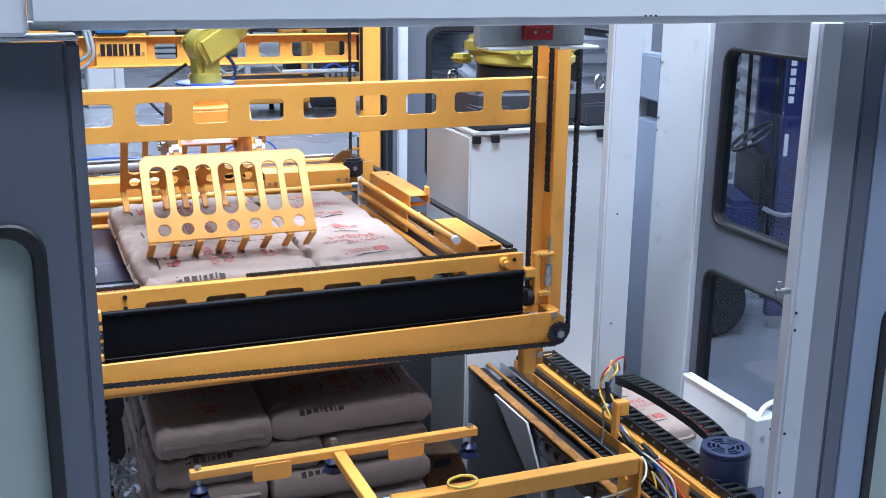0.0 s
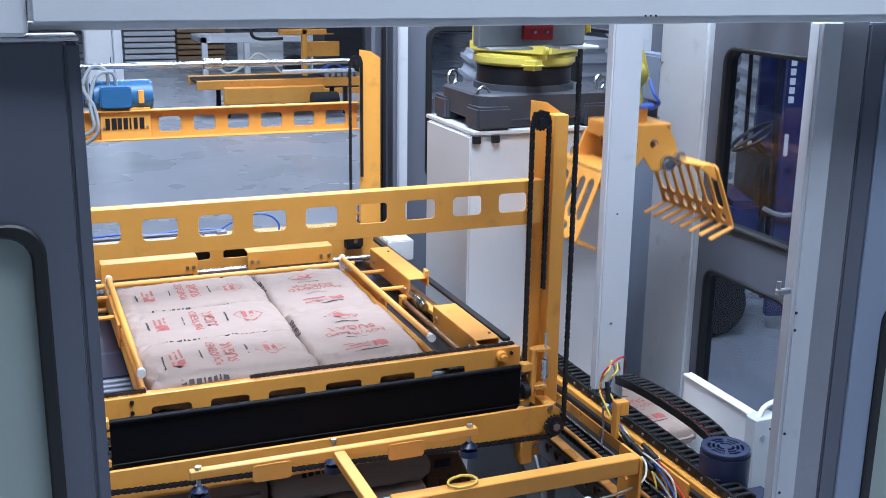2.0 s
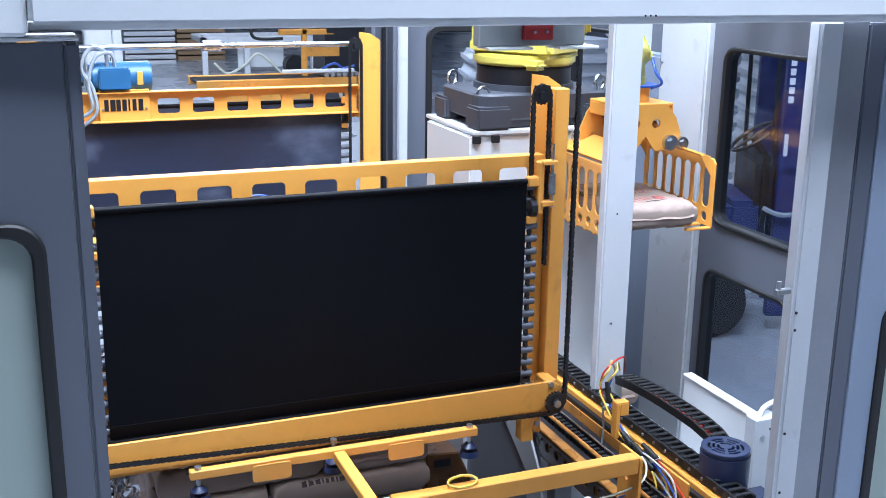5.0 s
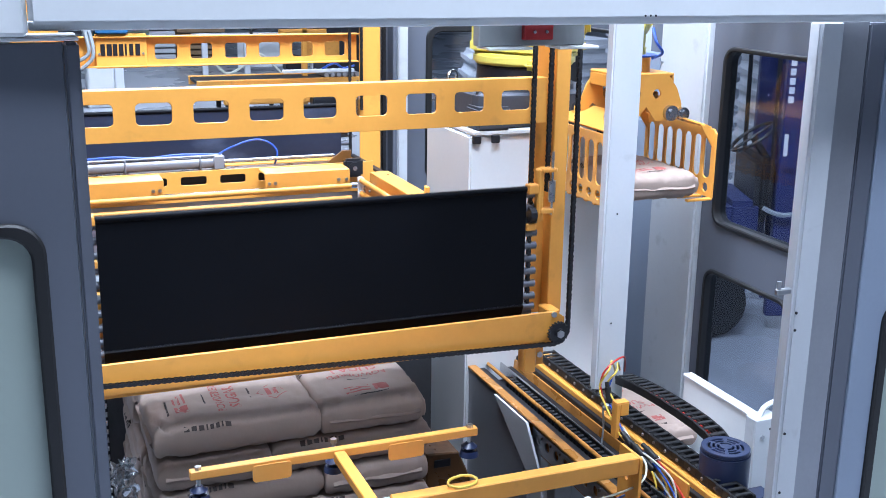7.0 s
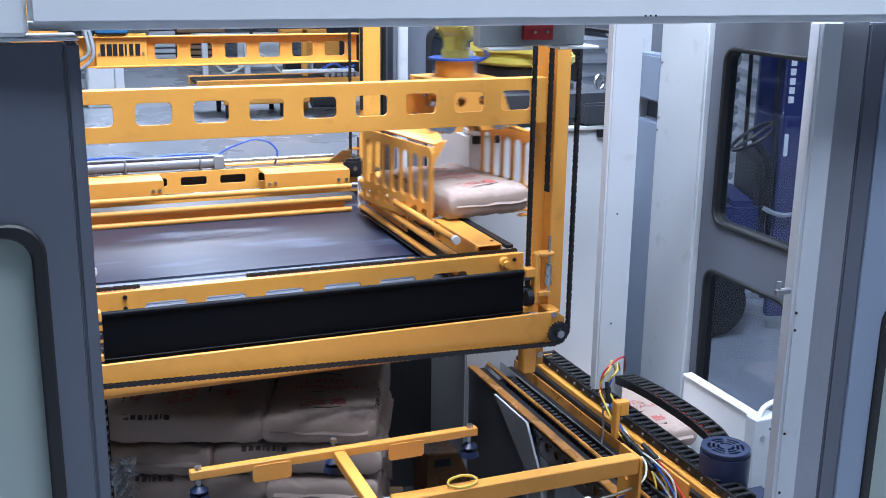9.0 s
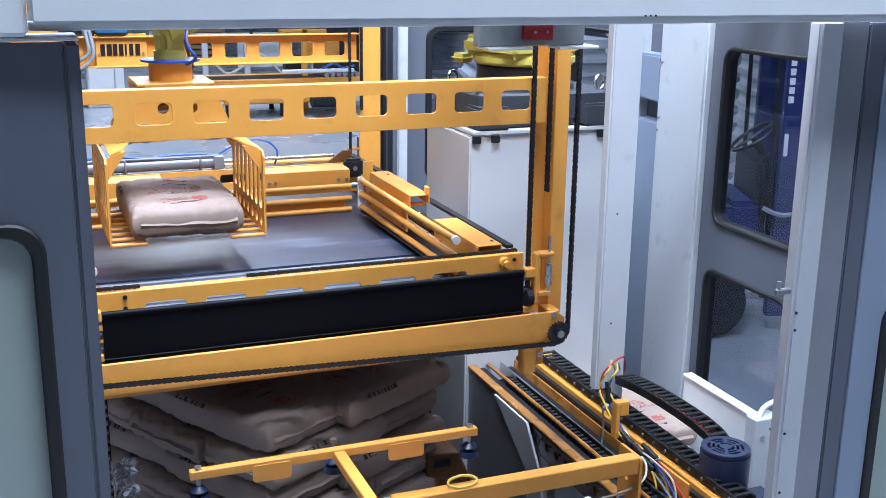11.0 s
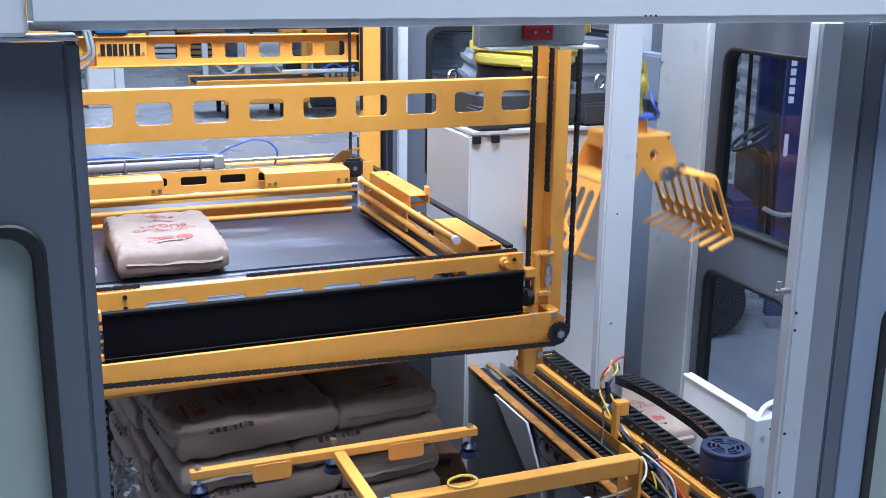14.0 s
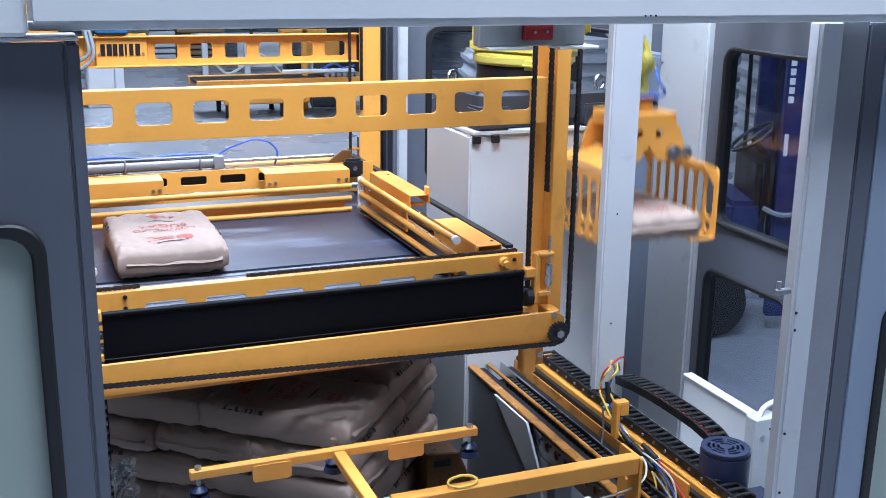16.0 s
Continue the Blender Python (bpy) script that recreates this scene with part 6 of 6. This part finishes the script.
for x in (0.02, 1.0, 2.6, 3.55):
    part("leg", box(x, x + 0.13, 0.0, 0.13, 0.0, 0.86, 0.01), LIGHT, table)
part("panel", box(0.9, 2.0, 0.3, 0.36, 0.25, 0.9, 0.01), PALE, table, "pale panel")
part("wires", tube([(0.3, 0.1, 0.4), (0.6, 0.05, 0.15), (1.0, 0.0, 0.35), (1.3, 0.0, 0.6), (1.6, 0.0, 0.4), (1.9, 0.0, 0.1)], 0.03), COLOURS["pale"], table, "looped pale cables")
part("motor", rod((2.2, -0.1, 0.3), (2.2, 0.25, 0.3), 0.25, 18), DARK, table, "dark round motor")
cab = part("control_cabinet", box(-0.42, 0.08, 18.0, 18.5, 0.0, 1.75, 0.02), PALE)
tagged(cab, "pale grey control cabinet with double doors", "cabinet")
part("door", box(-0.39, 0.05, 17.985, 17.998, 0.06, 1.68, 0.01), WHITE, cab)
part("handle", box(0.02, 0.035, 17.96, 17.985, 0.8, 0.95, 0.004), DARK, cab, "dark handle")
cab2 = part("control_cabinet", box(0.09, 0.26, 18.0, 18.4, 0.0, 1.75, 0.02), PALE)
tagged(cab2, "narrow pale grey cabinet", "cabinet")
for j in range(2):
    rack = empty("slatted_pallet_stack", pose(1.1 + 1.5 * j, 26 + j, 0), label="stack of grey slatted pallets by the far wall", category="pallet stack", group="far pallet stacks")
    for k in range(9):
        part("pallet", box(0, 1.3, 0, 1.0, 0.15 * k, 0.15 * k + 0.11, 0.01), WOOD if j else LIGHT, rack)
orange_post = empty("far_lifter", pose(3.4, 16.6, 0), label="orange lifting frame with black hose", category="lifter")
part("post", box(-0.02, 0.08, 0, 0.10, 0, 1.72, 0.01), ORANGE, orange_post)
part("arm", box(-0.45, 0.6, 0, 0.1, 1.42, 1.52, 0.01), ORANGE, orange_post)
part("panel", box(0.10, 0.75, 0.15, 0.2, 1.0, 1.28, 0.01), ORANGE, orange_post)
part("hose", tube([(0.4, -0.05, 1.6), (-0.2, -0.05, 1.62), (-0.9, -0.05, 1.55), (-0.98, -0.05, 1.45), (-0.85, -0.05, 1.36), (-0.4, -0.05, 1.36)], 0.03), RUBBER, orange_post, "black hose", smooth=40)
part("head", box(0.45, 0.75, -0.05, 0.2, 1.45, 1.7, 0.02), DARK, orange_post, "dark drive head")
dark_box = part("dark_machine", box(4.5, 5.8, 19.0, 20, 0.0, 1.62, 0.02), DARK)
tagged(dark_box, "dark machine housing across the hall", "machine")
part("base", box(4.45, 5.85, 18.95, 20.05, 0.0, 0.12, 0.01), ORANGE, dark_box)
# unseen lamps under the roof, added for bright reflections in the belt and fill
for gx in (-12, -5, 2, 9, 14):
    for gy in (-8, 2, 11, 19, 27, 36):
        lampob = part("bay_lamp", box(-0.3, 0.3, -1.3, 1.3, 0.06, 0.2, 0.02), PALE, m=pose(gx, gy, 8.3))
        tagged(lampob, "unseen long white lamp added under the roof for reflections", "lamp", group="bay lamps")
        part("tube_light", box(-0.25, 0.25, -1.25, 1.25, 0.0, 0.055, 0.01), GLOW, lampob, "glowing diffuser")
        part("rod", box(-0.02, 0.02, -0.02, 0.02, 0.2, 0.7, 0), DARK, lampob)


# ---------------------------------------------------------------- what moves
def motions():
    times = sorted(set([t for t, _ in CARRIAGE] + steps(0.4, 2.0, 0.2)))
    walk(carriage, [(t, Matrix.Translation((0, 0, lift(t)))) for t in times])
    for ob, path, d0, near in slats:
        rows = []
        for t in SLAT_TIMES:
            y, z, a = along(path, d0 + level(OPENING, t))
            rows.append((t, Matrix.Translation((0, y, z)) @ Matrix.Rotation(a + (math.pi if near else 0), 4, "X")))
        walk(ob, rows)
    for tail in tails:
        walk(tail, [(t, Matrix.Translation((0, 0, -0.731 + level(OPENING, t)))) for t, _ in OPENING])
    for ob, table in ((rear_cover_left, CLAMP_LEFT), (rear_cover_right, CLAMP_RIGHT)):
        walk(ob, [(t, Matrix.Translation((x - table[0][1], 0, 0))) for t, x in table])
    walk(clamp_right, [(t, Matrix.Translation((x, 0, 0))) for t, x in CLAMP_RIGHT])
    walk(clamp_left, [(t, Matrix.Translation((x, 0, 0))) for t, x in CLAMP_LEFT])
    walk(rear_clamp, [(t, Matrix.Translation((0, y, 0))) for t, y in REAR])
    # the layer rides on the bed, then drops on the stack and turns with it
    bed = BED + 0.006 + BAG_H / 2
    spin = [(7.6, 0), (8.2, -1), (8.4, -4), (8.6, -8), (8.9, -17), (9.2, -30), (9.5, -46), (10.2, -94), (11.3, -169), (12.3, -237), (13.0, -285), (14.0, -353), (15.0, -421), (16.0, -489)]
    spin_rows = [(0.0, 0), (3.0, 0), (4.4, 0), (6.0, 0)] + spin
    sinking = [(0.0, 0.0), (4.4, 0.0), (6.0, -SINK), (16.0, -SINK)]

    def on_table(t):
        return Matrix.Translation((LAYER_X, LAYER_Y, level(sinking, t))) @ Matrix.Rotation(radians(level(spin_rows, t)), 4, "Z")

    drop = TOP - BAG_H / 2 + 0.003
    for i, (ob, m) in enumerate(layer_sacks):
        rows = [(t, Matrix.Translation((0, 0, lift(t) + bed)) @ m) for t in times if t < 3.4]
        late = 0.0 if m.translation.y < 0.6 else 0.22
        rows += [(3.3 + late, Matrix.Translation((0, 0, lift(3.3) + bed)) @ m), (3.42 + late, Matrix.Translation((0, 0, drop)) @ m)]
        back = Matrix.Translation((-LAYER_X, -LAYER_Y, drop)) @ m
        rows += [(t, on_table(t) @ back) for t in [4.2, 4.4, 6.0] + [q[0] for q in spin] if t > 4]
        walk(ob, rows)
    for ob, m in stack_sacks:
        walk(ob, [(t, on_table(t) @ m) for t, _ in spin_rows])
    for ob in (pallet, turntable):
        walk(ob, [(t, Matrix.Translation((0, 0, SINK)) @ on_table(t)) for t, _ in spin_rows])
    # robot links in the robot's space
    inv = Matrix.Translation((-BX, -BY, -PZ))
    ts = sorted(set([g[0] for g in GRIP] + steps(0.0, 4.2, 0.1) + steps(8.3, 10.0, 0.1) + steps(11.2, 16.0, 0.1)))
    rows = {k: [] for k in ("turret", "lower", "fore", "wrist", "grip")}
    for t in ts:
        x, y, z, yaw, op = flange(t)
        az, low, fore, er, ez = reach(x, y, H + z)
        turn = Matrix.Rotation(az, 4, "Z")
        rows["turret"].append((t, turn))
        rows["lower"].append((t, turn @ Matrix.Translation((SH_R, 0, SH_Z)) @ Matrix.Rotation(math.pi / 2 - low, 4, "Y")))
        rows["fore"].append((t, turn @ Matrix.Translation((er, 0, ez)) @ Matrix.Rotation(-fore, 4, "Y")))
        rows["wrist"].append((t, inv @ Matrix.Translation((x, y, H + z + WR)) @ turn))
        rows["grip"].append((t, inv @ Matrix.Translation((x, y, H + z)) @ Matrix.Rotation(radians(yaw), 4, "Z")))
    for ob, k in ((turret, "turret"), (lower_arm, "lower"), (forearm, "fore"), (wrist, "wrist"), (gripper, "grip")):
        walk(ob, rows[k])
    for jaw, s in jaws:
        walk(jaw, [(t, m @ Matrix.Translation((0, s * HY, HZ)) @ Matrix.Rotation(radians(s * flange(t)[4]), 4, "X")) for t, m in rows["grip"]])
    # the sack that the gripper lifts and lays down, and the next one on the conveyor
    held = Matrix.Translation((0, 0, HZ - 0.394 + BAG_H / 2 + 0.004)) @ Matrix.Rotation(math.pi, 4, "Z")

    def in_jaws(t):
        x, y, z, yaw, op = flange(t)
        return Matrix.Translation((x, y, H + z)) @ Matrix.Rotation(radians(yaw), 4, "Z") @ held

    start = in_jaws(PICK)
    walk(carried_sack, [(0.0, start), (PICK, start)] + [(t, in_jaws(t)) for t in ts if PICK < t < PLACE] + [(PLACE + 0.1, Matrix.Translation((-1.31, 0.83, lift(12) + bed)) @ Matrix.Rotation(radians(90), 4, "Z")),
                                                                                                        (16.0, Matrix.Translation((-1.31, 0.83, lift(12) + bed)) @ Matrix.Rotation(radians(90), 4, "Z"))])
    last = in_jaws(15.45)
    far = Matrix.Translation((0, 0.8, 0)) @ last
    walk(next_sack, [(0.0, far), (4.4, far), (6.0, last), (15.45, last)] + [(t, in_jaws(t)) for t in ts if t > 15.45])


motions()
